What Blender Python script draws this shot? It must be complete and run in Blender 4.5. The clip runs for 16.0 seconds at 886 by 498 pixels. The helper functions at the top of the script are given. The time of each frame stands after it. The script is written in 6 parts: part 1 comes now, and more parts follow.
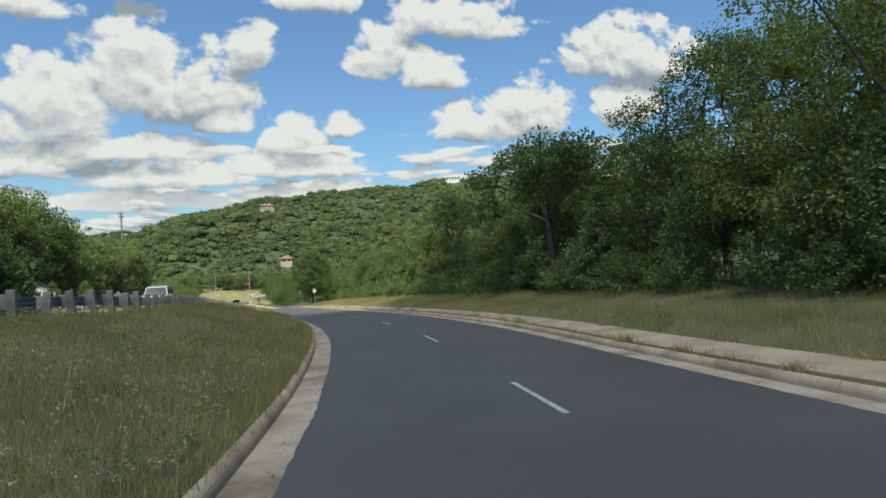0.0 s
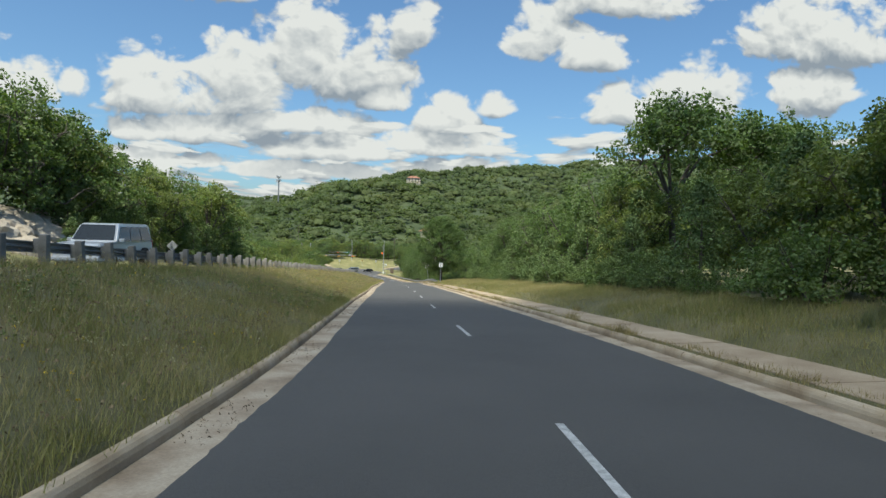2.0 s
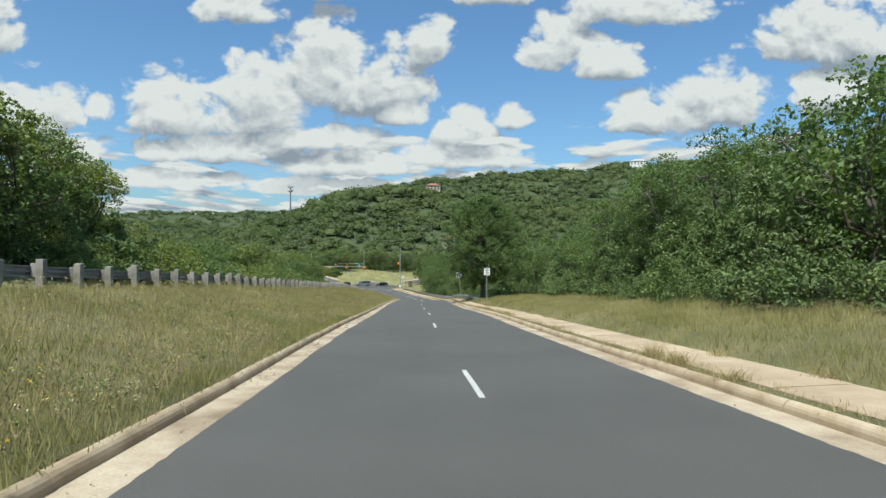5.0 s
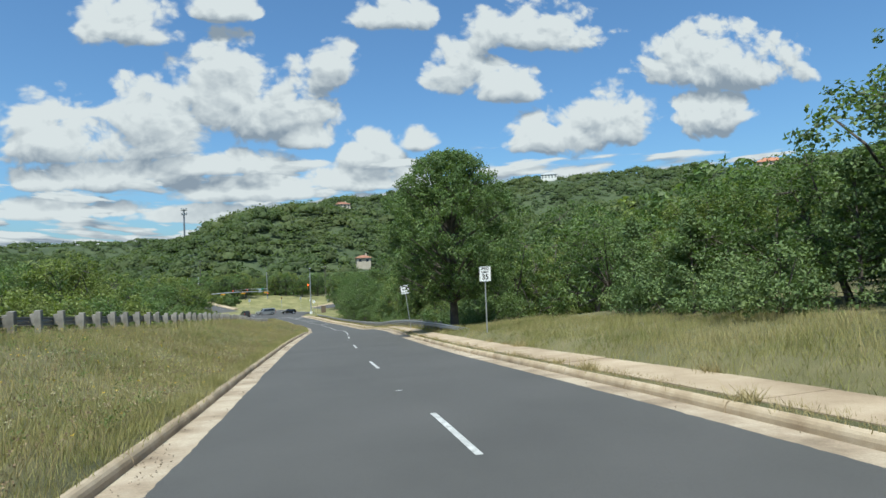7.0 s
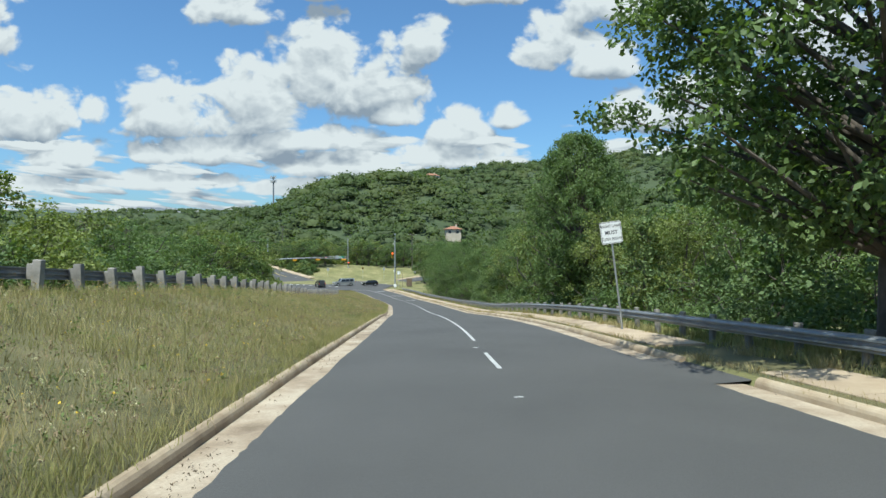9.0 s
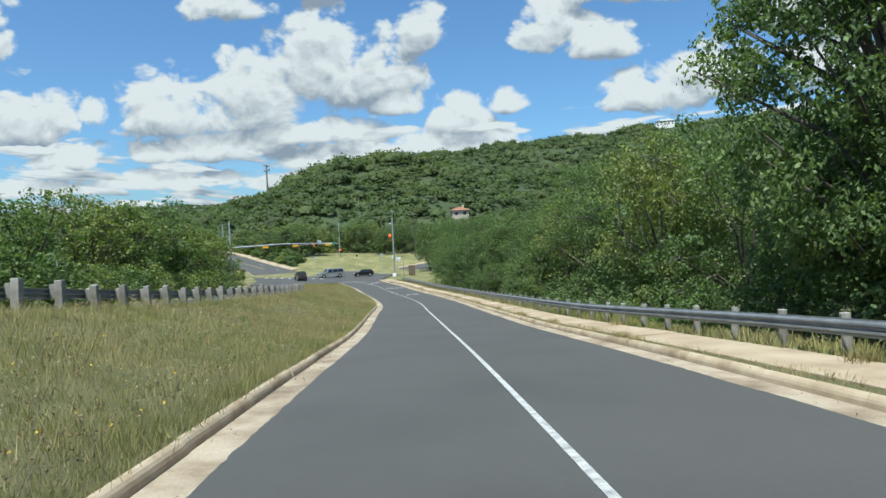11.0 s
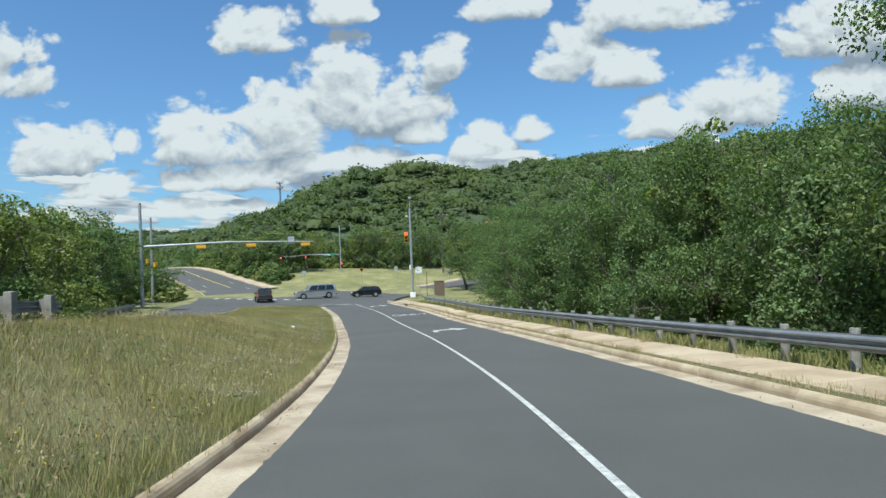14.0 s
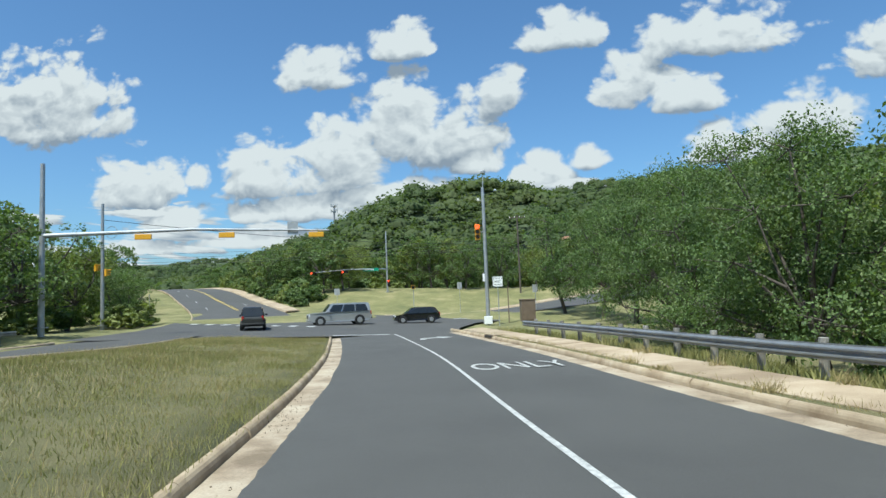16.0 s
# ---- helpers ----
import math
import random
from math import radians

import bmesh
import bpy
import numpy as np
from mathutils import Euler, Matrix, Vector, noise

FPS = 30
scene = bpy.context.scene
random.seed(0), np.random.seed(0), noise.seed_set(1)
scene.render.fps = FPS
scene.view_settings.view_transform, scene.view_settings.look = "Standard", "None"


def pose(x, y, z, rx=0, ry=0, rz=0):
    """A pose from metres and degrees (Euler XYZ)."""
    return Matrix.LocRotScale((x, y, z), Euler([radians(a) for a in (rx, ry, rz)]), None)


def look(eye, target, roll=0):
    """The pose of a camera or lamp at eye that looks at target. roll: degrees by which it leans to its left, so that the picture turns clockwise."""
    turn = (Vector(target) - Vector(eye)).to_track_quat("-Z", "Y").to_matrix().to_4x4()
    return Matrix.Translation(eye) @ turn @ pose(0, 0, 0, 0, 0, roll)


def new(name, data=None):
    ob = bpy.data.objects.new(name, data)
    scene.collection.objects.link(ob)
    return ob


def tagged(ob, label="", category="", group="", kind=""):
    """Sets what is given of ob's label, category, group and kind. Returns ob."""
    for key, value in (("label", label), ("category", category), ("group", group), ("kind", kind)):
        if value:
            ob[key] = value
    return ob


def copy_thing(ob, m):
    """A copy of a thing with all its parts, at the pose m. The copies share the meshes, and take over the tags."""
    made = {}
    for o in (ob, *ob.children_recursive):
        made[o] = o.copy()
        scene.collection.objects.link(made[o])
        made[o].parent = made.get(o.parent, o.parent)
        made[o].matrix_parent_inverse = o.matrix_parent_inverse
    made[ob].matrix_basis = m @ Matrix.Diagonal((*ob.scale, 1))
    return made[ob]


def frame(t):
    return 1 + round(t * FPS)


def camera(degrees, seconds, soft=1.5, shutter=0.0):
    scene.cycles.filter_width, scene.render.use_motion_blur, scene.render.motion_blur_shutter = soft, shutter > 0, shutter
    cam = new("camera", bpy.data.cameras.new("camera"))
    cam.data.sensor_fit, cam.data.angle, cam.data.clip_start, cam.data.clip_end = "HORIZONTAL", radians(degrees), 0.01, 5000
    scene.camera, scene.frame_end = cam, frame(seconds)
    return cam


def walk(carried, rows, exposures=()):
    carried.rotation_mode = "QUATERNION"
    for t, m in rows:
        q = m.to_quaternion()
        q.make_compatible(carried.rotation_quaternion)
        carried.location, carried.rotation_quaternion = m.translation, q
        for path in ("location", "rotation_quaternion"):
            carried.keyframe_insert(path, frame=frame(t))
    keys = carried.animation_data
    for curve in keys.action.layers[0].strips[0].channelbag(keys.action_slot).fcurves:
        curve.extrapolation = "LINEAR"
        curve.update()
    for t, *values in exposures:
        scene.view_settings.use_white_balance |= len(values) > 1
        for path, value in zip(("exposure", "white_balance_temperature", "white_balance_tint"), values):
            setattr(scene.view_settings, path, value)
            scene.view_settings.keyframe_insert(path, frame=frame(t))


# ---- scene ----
cam = camera(72.5, 16.0, soft=1.5, shutter=0.0)
PATH = [  # seconds, x, y, z, yaw, pitch, roll
    (0.0, -0.00, 0.00, 1.95, -17.45, 0.24, -2.93),
    (0.5, 1.33, 6.82, 1.39, -15.00, 0.65, 0.99),
    (1.0, 2.84, 13.88, 0.93, -12.68, -0.92, 2.66),
    (1.5, 4.17, 21.05, 0.53, -7.77, -1.69, 2.22),
    (2.0, 5.08, 27.85, 0.14, -4.02, -1.30, 1.57),
    (2.5, 5.68, 34.60, -0.27, -2.26, -0.98, 1.03),
    (3.0, 6.01, 41.45, -0.71, -2.28, -0.31, 0.79),
    (3.5, 5.92, 48.48, -1.11, -2.57, 0.37, -0.11),
    (3.7, 5.86, 51.37, -1.29, -2.76, 0.23, 0.03),
    (4.0, 5.79, 55.80, -1.58, -2.59, 0.14, 0.08),
    (4.5, 5.67, 63.40, -2.07, -2.33, 0.00, 0.15),
    (5.0, 5.53, 71.11, -2.58, -2.06, -0.14, 0.23),
    (5.5, 5.33, 78.83, -3.08, -1.79, -0.29, 0.31),
    (5.8, 5.16, 83.41, -3.37, -1.63, -0.37, 0.35),
    (6.0, 5.02, 86.42, -3.57, -3.27, -0.20, 0.84),
    (6.5, 4.57, 93.83, -4.06, -12.19, 1.88, 0.71),
    (7.0, 4.48, 101.15, -4.52, -10.51, 1.75, -2.31),
    (7.5, 4.33, 108.89, -5.08, -7.86, 0.24, -1.38),
    (8.0, 4.05, 116.55, -5.69, -4.75, -0.24, -0.62),
    (8.5, 3.89, 124.47, -6.22, -3.24, -0.27, -0.42),
    (9.0, 3.86, 132.13, -6.77, -2.40, -0.14, -0.28),
    (9.2, 3.84, 135.21, -6.98, -2.36, -0.22, 0.37),
    (9.5, 3.86, 139.84, -7.28, -2.29, -0.39, -0.11),
    (10.0, 3.98, 147.54, -7.77, -2.16, -0.68, -0.91),
    (10.5, 4.10, 155.15, -8.29, -2.03, -0.97, -1.72),
    (11.0, 4.14, 162.59, -8.85, -1.91, -1.26, -2.52),
    (11.3, 4.06, 166.95, -9.21, -1.83, -1.43, -3.01),
    (11.5, 3.96, 169.80, -9.46, -1.50, -1.20, -2.90),
    (12.0, 3.87, 176.75, -10.11, -1.37, -0.77, -2.55),
    (12.5, 3.81, 183.84, -10.80, -1.14, -0.07, -4.12),
    (13.0, 3.37, 191.46, -11.49, -1.04, 0.55, -3.39),
    (13.5, 2.97, 199.60, -12.10, -0.14, 0.58, -2.94),
    (14.0, 2.59, 208.00, -12.73, 0.20, 1.45, -2.42),
    (14.5, 2.09, 215.10, -13.29, 0.87, 2.20, -1.80),
    (15.0, 1.40, 222.54, -13.72, 2.23, 3.05, -3.58),
    (15.5, 0.51, 229.99, -14.10, 3.58, 3.75, -3.22),
    (16.0, -0.73, 237.66, -14.49, 5.52, 4.45, -2.35),
]
walk(cam, [(t, pose(x, y, z, 90 + p, 0, a) @ pose(0, 0, 0, 0, 0, r)) for t, x, y, z, a, p, r in PATH],
     exposures=[(0.0, 0.50, 6700, 3), (2.5, 0.48, 6600, 3), (3.5, 0.50, 6500, 2), (6.0, 0.42, 6300, 1), (7.5, 0.42, 6080, 1), (9.0, 0.50, 6050, 0), (16.0, 0.46, 6030, 0)])

# ---- light ----
SUN_EL, SUN_AZ = 64.0, 205.0    # degrees; azimuth clockwise from +y
sun_way = Vector((math.sin(radians(SUN_AZ)) * math.cos(radians(SUN_EL)), math.cos(radians(SUN_AZ)) * math.cos(radians(SUN_EL)), math.sin(radians(SUN_EL))))
sun = new("sun", bpy.data.lights.new("sun", "SUN"))
sun.data.energy, sun.data.angle, sun.data.color = 4.7, radians(0.5), (1.0, 0.95, 0.87)
sun.matrix_world = look((0, 0, 80), Vector((0, 0, 80)) - sun_way)


class Nodes:
    """Short ways to write a node tree."""

    def __init__(self, tree):
        self.tree = tree
        tree.nodes.clear()

    def add(self, kind, inputs=None, operation=None, use_clamp=None, data_type=None, blend_type=None, noise_dimensions=None,
            interpolation_type=None, feature=None):
        n = self.tree.nodes.new(kind)
        if operation is not None:
            n.operation = operation
        if use_clamp is not None:
            n.use_clamp = use_clamp
        if data_type is not None:
            n.data_type = data_type
        if blend_type is not None:
            n.blend_type = blend_type
        if noise_dimensions is not None:
            n.noise_dimensions = noise_dimensions
        if interpolation_type is not None:
            n.interpolation_type = interpolation_type
        if feature is not None:
            n.feature = feature
        for k, v in (inputs or {}).items():
            if isinstance(v, bpy.types.NodeSocket):
                self.tree.links.new(v, n.inputs[k])
            else:
                n.inputs[k].default_value = v
        return n

    def math(self, op, a, b=0.0, c=0.0, clamp=False):
        n = self.add("ShaderNodeMath", {0: a, 1: b, 2: c}, operation=op, use_clamp=clamp)
        return n.outputs[0]

    def ramp(self, fac, stops):
        n = self.add("ShaderNodeValToRGB", {0: fac})
        el = n.color_ramp.elements
        while len(el) < len(stops):
            el.new(0.5)
        for e, (p, c) in zip(el, stops):
            e.position, e.color = p, (*c, 1.0) if len(c) == 3 else c
        return n.outputs[0]

    def mix(self, fac, a, b, blend="MIX"):
        n = self.add("ShaderNodeMix", data_type="RGBA", blend_type=blend)
        for k, v in ((0, fac), (6, a), (7, b)):
            if isinstance(v, bpy.types.NodeSocket):
                self.tree.links.new(v, n.inputs[k])
            else:
                n.inputs[k].default_value = v if k == 0 else (*v, 1.0)
        return n.outputs[2]

    def noise(self, vec, scale, detail=4.0, rough=0.55, dims="3D"):
        n = self.add("ShaderNodeTexNoise", {"Scale": scale, "Detail": detail, "Roughness": rough}, noise_dimensions=dims)
        if vec is not None:
            self.tree.links.new(vec, n.inputs["Vector"])
        return n.outputs[0]

    def smooth(self, v, lo, hi):
        n = self.add("ShaderNodeMapRange", {0: v, 1: lo, 2: hi, 3: 0.0, 4: 1.0}, interpolation_type="SMOOTHSTEP")
        return n.outputs[0]


# clouds: east-west and up slopes of the way ahead, half width, height, depth of the flat base
CLOUDS = [
    (-0.37, 0.205, 0.12, 0.085, 0.030), (-0.25, 0.215, 0.12, 0.110, 0.035), (-0.13, 0.25, 0.14, 0.135, 0.045), (0.012, 0.345, 0.045, 0.045, 0.05),
    (-0.295, 0.385, 0.085, 0.075, 0.025), (-0.14, 0.425, 0.08, 0.06, 0.02), (0.117, 0.42, 0.08, 0.06, 0.020), (0.22, 0.315, 0.06, 0.085, 0.025),
    (0.37, 0.395, 0.15, 0.07, 0.025), (0.30, 0.30, 0.08, 0.06, 0.02), (0.50, 0.235, 0.10, 0.085, 0.03), (0.40, 0.215, 0.10, 0.06, 0.03),
    (0.70, 0.26, 0.09, 0.05, 0.04), (0.73, 0.345, 0.19, 0.10, 0.035),
    (-0.033, 0.215, 0.055, 0.04, 0.015), (0.07, 0.185, 0.06, 0.06, 0.03), (0.15, 0.215, 0.04, 0.035, 0.02),
    (-0.63, 0.195, 0.095, 0.095, 0.03), (-0.57, 0.14, 0.08, 0.045, 0.014), (-0.79, 0.33, 0.15, 0.16, 0.035), (-0.52, 0.22, 0.03, 0.03, 0.02),
    (-0.34, 0.15, 0.12, 0.045, 0.015), (-0.17, 0.175, 0.12, 0.035, 0.016), (-0.12, 0.13, 0.14, 0.035, 0.015), (0.05, 0.145, 0.12, 0.04, 0.015),
    (-0.42, 0.105, 0.15, 0.025, 0.011), (-0.16, 0.095, 0.16, 0.022, 0.010), (-0.62, 0.10, 0.12, 0.022, 0.010), (0.10, 0.105, 0.12, 0.025, 0.010),
]


def build_world():
    w = bpy.data.worlds.new("sky")
    scene.world = w
    w.use_nodes = True
    n = Nodes(w.node_tree)
    air = n.add("ShaderNodeTexSky")
    air.sky_type, air.sun_disc = "NISHITA", False
    air.sun_elevation, air.sun_rotation = radians(SUN_EL), radians(SUN_AZ)
    air.air_density, air.dust_density, air.ozone_density = 1.0, 1.6, 2.0
    sky = air.outputs[0]
    way = n.add("ShaderNodeTexCoord").outputs["Generated"]
    x, y, z = n.add("ShaderNodeSeparateXYZ", {0: way}).outputs
    ya = n.math("MAXIMUM", n.math("ABSOLUTE", y), 0.08)
    u, v = n.math("DIVIDE", x, ya), n.math("DIVIDE", z, ya)
    flat = n.add("ShaderNodeCombineXYZ", {0: u, 1: n.math("MULTIPLY", v, 1.25), 2: n.math("SIGN", y)}).outputs[0]
    warp = n.add("ShaderNodeTexNoise", {"Vector": flat, "Scale": 9.0, "Detail": 4.0}).outputs[1]
    bent = n.add("ShaderNodeVectorMath", {0: flat, 1: n.add("ShaderNodeVectorMath", {0: warp, 1: (0.06, 0.05, 0.0)}, operation="MULTIPLY").outputs[0]}, operation="ADD").outputs[0]
    high = n.add("ShaderNodeVectorMath", {0: bent, 1: (0.006, 0.020, 0.0)}, operation="ADD").outputs[0]

    def puffs(where):
        """Round heads of several sizes, with ragged edges."""
        heads = n.add("ShaderNodeTexVoronoi", {"Vector": where, "Scale": 19.0, "Detail": 2.0, "Roughness": 0.5, "Lacunarity": 2.3, "Smoothness": 0.25}, feature="SMOOTH_F1").outputs["Distance"]
        wisps = n.noise(where, 11.0, 7.0, 0.56)
        return n.math("ADD", n.math("MULTIPLY", n.math("SUBTRACT", 0.93, heads), 0.95), n.math("MULTIPLY", n.math("SUBTRACT", wisps, 0.5), 3.0))

    def bodies(v_at):
        body = None
        for cu, cv, ru, up, down in CLOUDS:
            du = n.math("DIVIDE", n.math("SUBTRACT", u, cu), ru)
            dv = n.math("SUBTRACT", v_at, cv)
            above = n.math("DIVIDE", n.math("MAXIMUM", dv, 0.0), up)
            below = n.math("DIVIDE", n.math("MINIMUM", dv, 0.0), down)
            r = n.math("MULTIPLY_ADD", du, du, n.math("MULTIPLY_ADD", above, above, n.math("MULTIPLY", below, below)))
            one = n.math("SUBTRACT", 1.0, r)
            body = one if body is None else n.math("MAXIMUM", body, one)
        return n.math("MAXIMUM", body, -1.6)

    bump, bump2 = puffs(bent), puffs(high)
    body, body2 = bodies(v), bodies(n.math("ADD", v, 0.030))
    # rows of small clouds that shrink towards the horizon
    vl = n.math("ADD", n.math("MAXIMUM", v, 0.0), 0.03)
    deepest = n.math("MULTIPLY", n.math("LOGARITHM", vl, 2.71828), 4.2)

    def small(shift):
        at = n.add("ShaderNodeCombineXYZ", {0: n.math("DIVIDE", u, vl), 1: n.math("ADD", deepest, shift), 2: n.math("SIGN", y)}).outputs[0]
        bend = n.add("ShaderNodeTexNoise", {"Vector": at, "Scale": 1.9, "Detail": 5.0, "Roughness": 0.6}).outputs[1]
        at2 = n.add("ShaderNodeVectorMath", {0: at, 1: n.add("ShaderNodeVectorMath", {0: bend, 1: (0.60, 0.60, 0.0)}, operation="MULTIPLY").outputs[0]}, operation="ADD").outputs[0]
        cell = n.add("ShaderNodeTexVoronoi", {"Vector": at2, "Scale": 1.45, "Detail": 1.8, "Roughness": 0.5, "Lacunarity": 2.2, "Smoothness": 0.35}, feature="SMOOTH_F1").outputs["Distance"]
        return cell

    cell, cell_up = small(0.0), small(0.30)
    low = n.math("MULTIPLY", n.math("SUBTRACT", 0.93, cell), 2.4)
    low = n.math("ADD", low, n.math("MULTIPLY", n.smooth(v, 0.10, 0.02), 1.0))
    low = n.math("SUBTRACT", low, n.math("MULTIPLY", n.smooth(v, 0.17, 0.255), 2.6))
    big = n.math("ADD", n.math("MINIMUM", body, 0.9), bump)
    dens = n.math("MAXIMUM", big, low)
    mask = n.smooth(dens, -0.06, 0.50)
    is_low = n.smooth(n.math("SUBTRACT", low, big), -0.1, 0.3)
    # bases are grey, tops and rims bright
    lean = n.math("ADD", n.math("MULTIPLY", n.math("SUBTRACT", body, body2), 1.15), n.math("MULTIPLY", n.math("SUBTRACT", bump, bump2), 0.80))
    lean = n.math("MULTIPLY", lean, n.smooth(v, 0.06, 0.14))
    thin = n.smooth(dens, 1.7, 0.2)
    shade = n.math("ADD", n.math("ADD", lean, 0.44), n.math("MULTIPLY", thin, 0.26), clamp=True)
    shade_low = n.math("MULTIPLY_ADD", n.math("SUBTRACT", cell_up, cell), 1.6, 0.58, clamp=True)
    shade = n.math("ADD", n.math("MULTIPLY", shade, n.math("SUBTRACT", 1.0, is_low)), n.math("MULTIPLY", shade_low, is_low))
    white = n.mix(shade, (0.37, 0.43, 0.52), (0.99, 1.0, 1.01))
    deep = n.mix(1.0, sky, (0.70, 0.91, 1.08), "MULTIPLY")
    bg_sky = n.add("ShaderNodeBackground", {0: deep, 1: 0.108})
    bg_cloud = n.add("ShaderNodeBackground", {0: white, 1: 0.56})
    out = n.add("ShaderNodeMixShader", {0: mask, 1: bg_sky.outputs[0], 2: bg_cloud.outputs[0]})
    n.add("ShaderNodeOutputWorld", {0: out.outputs[0]})


build_world()

# ---- materials ----


def surface(name, stops, rough=0.85, scale=3.0, fine=40.0, fine_amount=0.25, bump=0.2, metal=0.0, spread=0.0, through_light=0.0, coat=0.0):
    """A rough surface: a colour ramp on coarse noise, a fine grain over it, relief, and a random shift from piece to piece."""
    m = bpy.data.materials.new(name)
    m.use_nodes = True
    n = Nodes(m.node_tree)
    co = n.add("ShaderNodeTexCoord").outputs["Object"]
    big = n.noise(co, scale, 5.0, 0.6)
    k = len(stops)
    col = n.ramp(big, [(0.30 + 0.40 * i / max(1, k - 1), c) for i, c in enumerate(stops)])
    grain = n.noise(co, fine, 4.0, 0.7)
    val = n.math("MULTIPLY_ADD", n.math("SUBTRACT", grain, 0.5), 2.0 * fine_amount, 1.0)
    if spread:
        rnd = n.add("ShaderNodeObjectInfo").outputs["Random"]
        isl = n.add("ShaderNodeNewGeometry").outputs["Random Per Island"]
        both = n.math("FRACT", n.math("ADD", rnd, isl))
        val = n.math("MULTIPLY", val, n.math("MULTIPLY_ADD", n.math("SUBTRACT", both, 0.5), 2.0 * spread, 1.0))
    col = n.mix(1.0, col, n.add("ShaderNodeCombineColor", {0: val, 1: val, 2: val}).outputs[0], "MULTIPLY")
    bsdf = n.add("ShaderNodeBsdfPrincipled", {"Base Color": col, "Roughness": rough, "Metallic": metal, "Coat Weight": coat})
    if bump:
        b = n.add("ShaderNodeBump", {"Height": grain, "Strength": bump, "Distance": 0.02})
        m.node_tree.links.new(b.outputs[0], bsdf.inputs["Normal"])
    last = bsdf.outputs[0]
    if through_light:
        t = n.add("ShaderNodeBsdfTranslucent", {"Color": n.mix(1.0, col, (1.15, 1.25, 0.55), "MULTIPLY")})
        last = n.add("ShaderNodeMixShader", {0: through_light, 1: last, 2: t.outputs[0]}).outputs[0]
    n.add("ShaderNodeOutputMaterial", {0: last})
    return m


def plain(name, colour, rough=0.5, metal=0.0, glow=0.0):
    m = bpy.data.materials.new(name)
    m.use_nodes = True
    n = Nodes(m.node_tree)
    co = n.add("ShaderNodeTexCoord").outputs["Object"]
    worn = n.math("MULTIPLY_ADD", n.noise(co, 9.0, 5.0, 0.65), 0.5, 0.75)
    col = n.mix(1.0, colour, n.add("ShaderNodeCombineColor", {0: worn, 1: worn, 2: worn}).outputs[0], "MULTIPLY")
    b = n.add("ShaderNodeBsdfPrincipled", {"Base Color": col, "Roughness": rough, "Metallic": metal})
    if glow:
        b.inputs["Emission Color"].default_value, b.inputs["Emission Strength"].default_value = (*colour, 1.0), glow
    n.add("ShaderNodeOutputMaterial", {0: b.outputs[0]})
    return m


ASPHALT = surface("asphalt", [(0.064, 0.062, 0.059), (0.075, 0.073, 0.069), (0.084, 0.081, 0.077)], 0.86, 0.3, 55.0, 0.6, 0.6)
CONCRETE = surface("old concrete", [(0.25, 0.182, 0.112), (0.38, 0.297, 0.195), (0.47, 0.385, 0.275)], 0.9, 1.2, 60.0, 0.25, 0.3, spread=0.12)
FOOTWAY = surface("footway concrete", [(0.27, 0.20, 0.128), (0.38, 0.295, 0.198), (0.46, 0.37, 0.262)], 0.92, 0.7, 45.0, 0.3, 0.3, spread=0.07)
RAIL = surface("weathered guardrail steel", [(0.23, 0.24, 0.25), (0.36, 0.37, 0.38)], 0.46, 1.5, 25.0, 0.2, 0.05, metal=0.6)
LITTER = surface("leaf litter", [(0.06, 0.042, 0.025), (0.13, 0.095, 0.06), (0.20, 0.155, 0.10)], 0.95, 2.0, 30.0, 0.3, 0.0, spread=0.4)
SEED = surface("brown seed heads", [(0.15, 0.105, 0.06), (0.27, 0.20, 0.115)], 0.95, 2.0, 30.0, 0.3, 0.0, spread=0.4)
GUTTER = surface("gutter concrete", [(0.18, 0.135, 0.088), (0.29, 0.225, 0.155), (0.39, 0.32, 0.232), (0.44, 0.37, 0.275)], 0.92, 0.9, 30.0, 0.45, 0.3)
PAINT = surface("road paint", [(0.24, 0.24, 0.23), (0.42, 0.42, 0.40), (0.56, 0.56, 0.54)], 0.7, 9.0, 60.0, 0.6, 0.2)
YELLOW_PAINT = surface("yellow road paint", [(0.45, 0.33, 0.06), (0.60, 0.45, 0.10)], 0.6, 6.0, 70.0, 0.3, 0.1)
SOIL = surface("dry grass ground", [(0.115, 0.120, 0.045), (0.18, 0.172, 0.068), (0.27, 0.235, 0.115)], 1.0, 0.3, 45.0, 0.75, 0.8)
# the dry grass ground again, darkened so gaps between blades read as shaded depth
SHADED_SOIL = surface("grass ground darkened for painted shade", [(0.085, 0.088, 0.036), (0.135, 0.125, 0.054), (0.19, 0.165, 0.08)], 1.0, 0.5, 60.0, 0.9, 0.9)
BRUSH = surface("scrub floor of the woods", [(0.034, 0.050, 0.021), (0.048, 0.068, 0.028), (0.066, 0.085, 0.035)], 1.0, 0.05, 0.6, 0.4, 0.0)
BLOOM = surface("pale seeding weed heads", [(0.34, 0.32, 0.18), (0.52, 0.48, 0.30)], 0.95, 2.0, 30.0, 0.3, 0.0, spread=0.3, through_light=0.2)
GRASS = surface("tall grass", [(0.165, 0.178, 0.055), (0.27, 0.255, 0.095), (0.39, 0.34, 0.17)], 0.9, 0.22, 3.0, 0.3, 0.0, spread=0.25, through_light=0.25)
WEED = surface("leafy weeds", [(0.09, 0.135, 0.04), (0.15, 0.195, 0.06), (0.23, 0.245, 0.10)], 0.8, 0.6, 5.0, 0.3, 0.0, spread=0.35, through_light=0.3)
FILM = surface("white plastic film", [(0.55, 0.62, 0.60), (0.80, 0.82, 0.82)], 0.35, 6.0, 30.0, 0.1, 0.2)
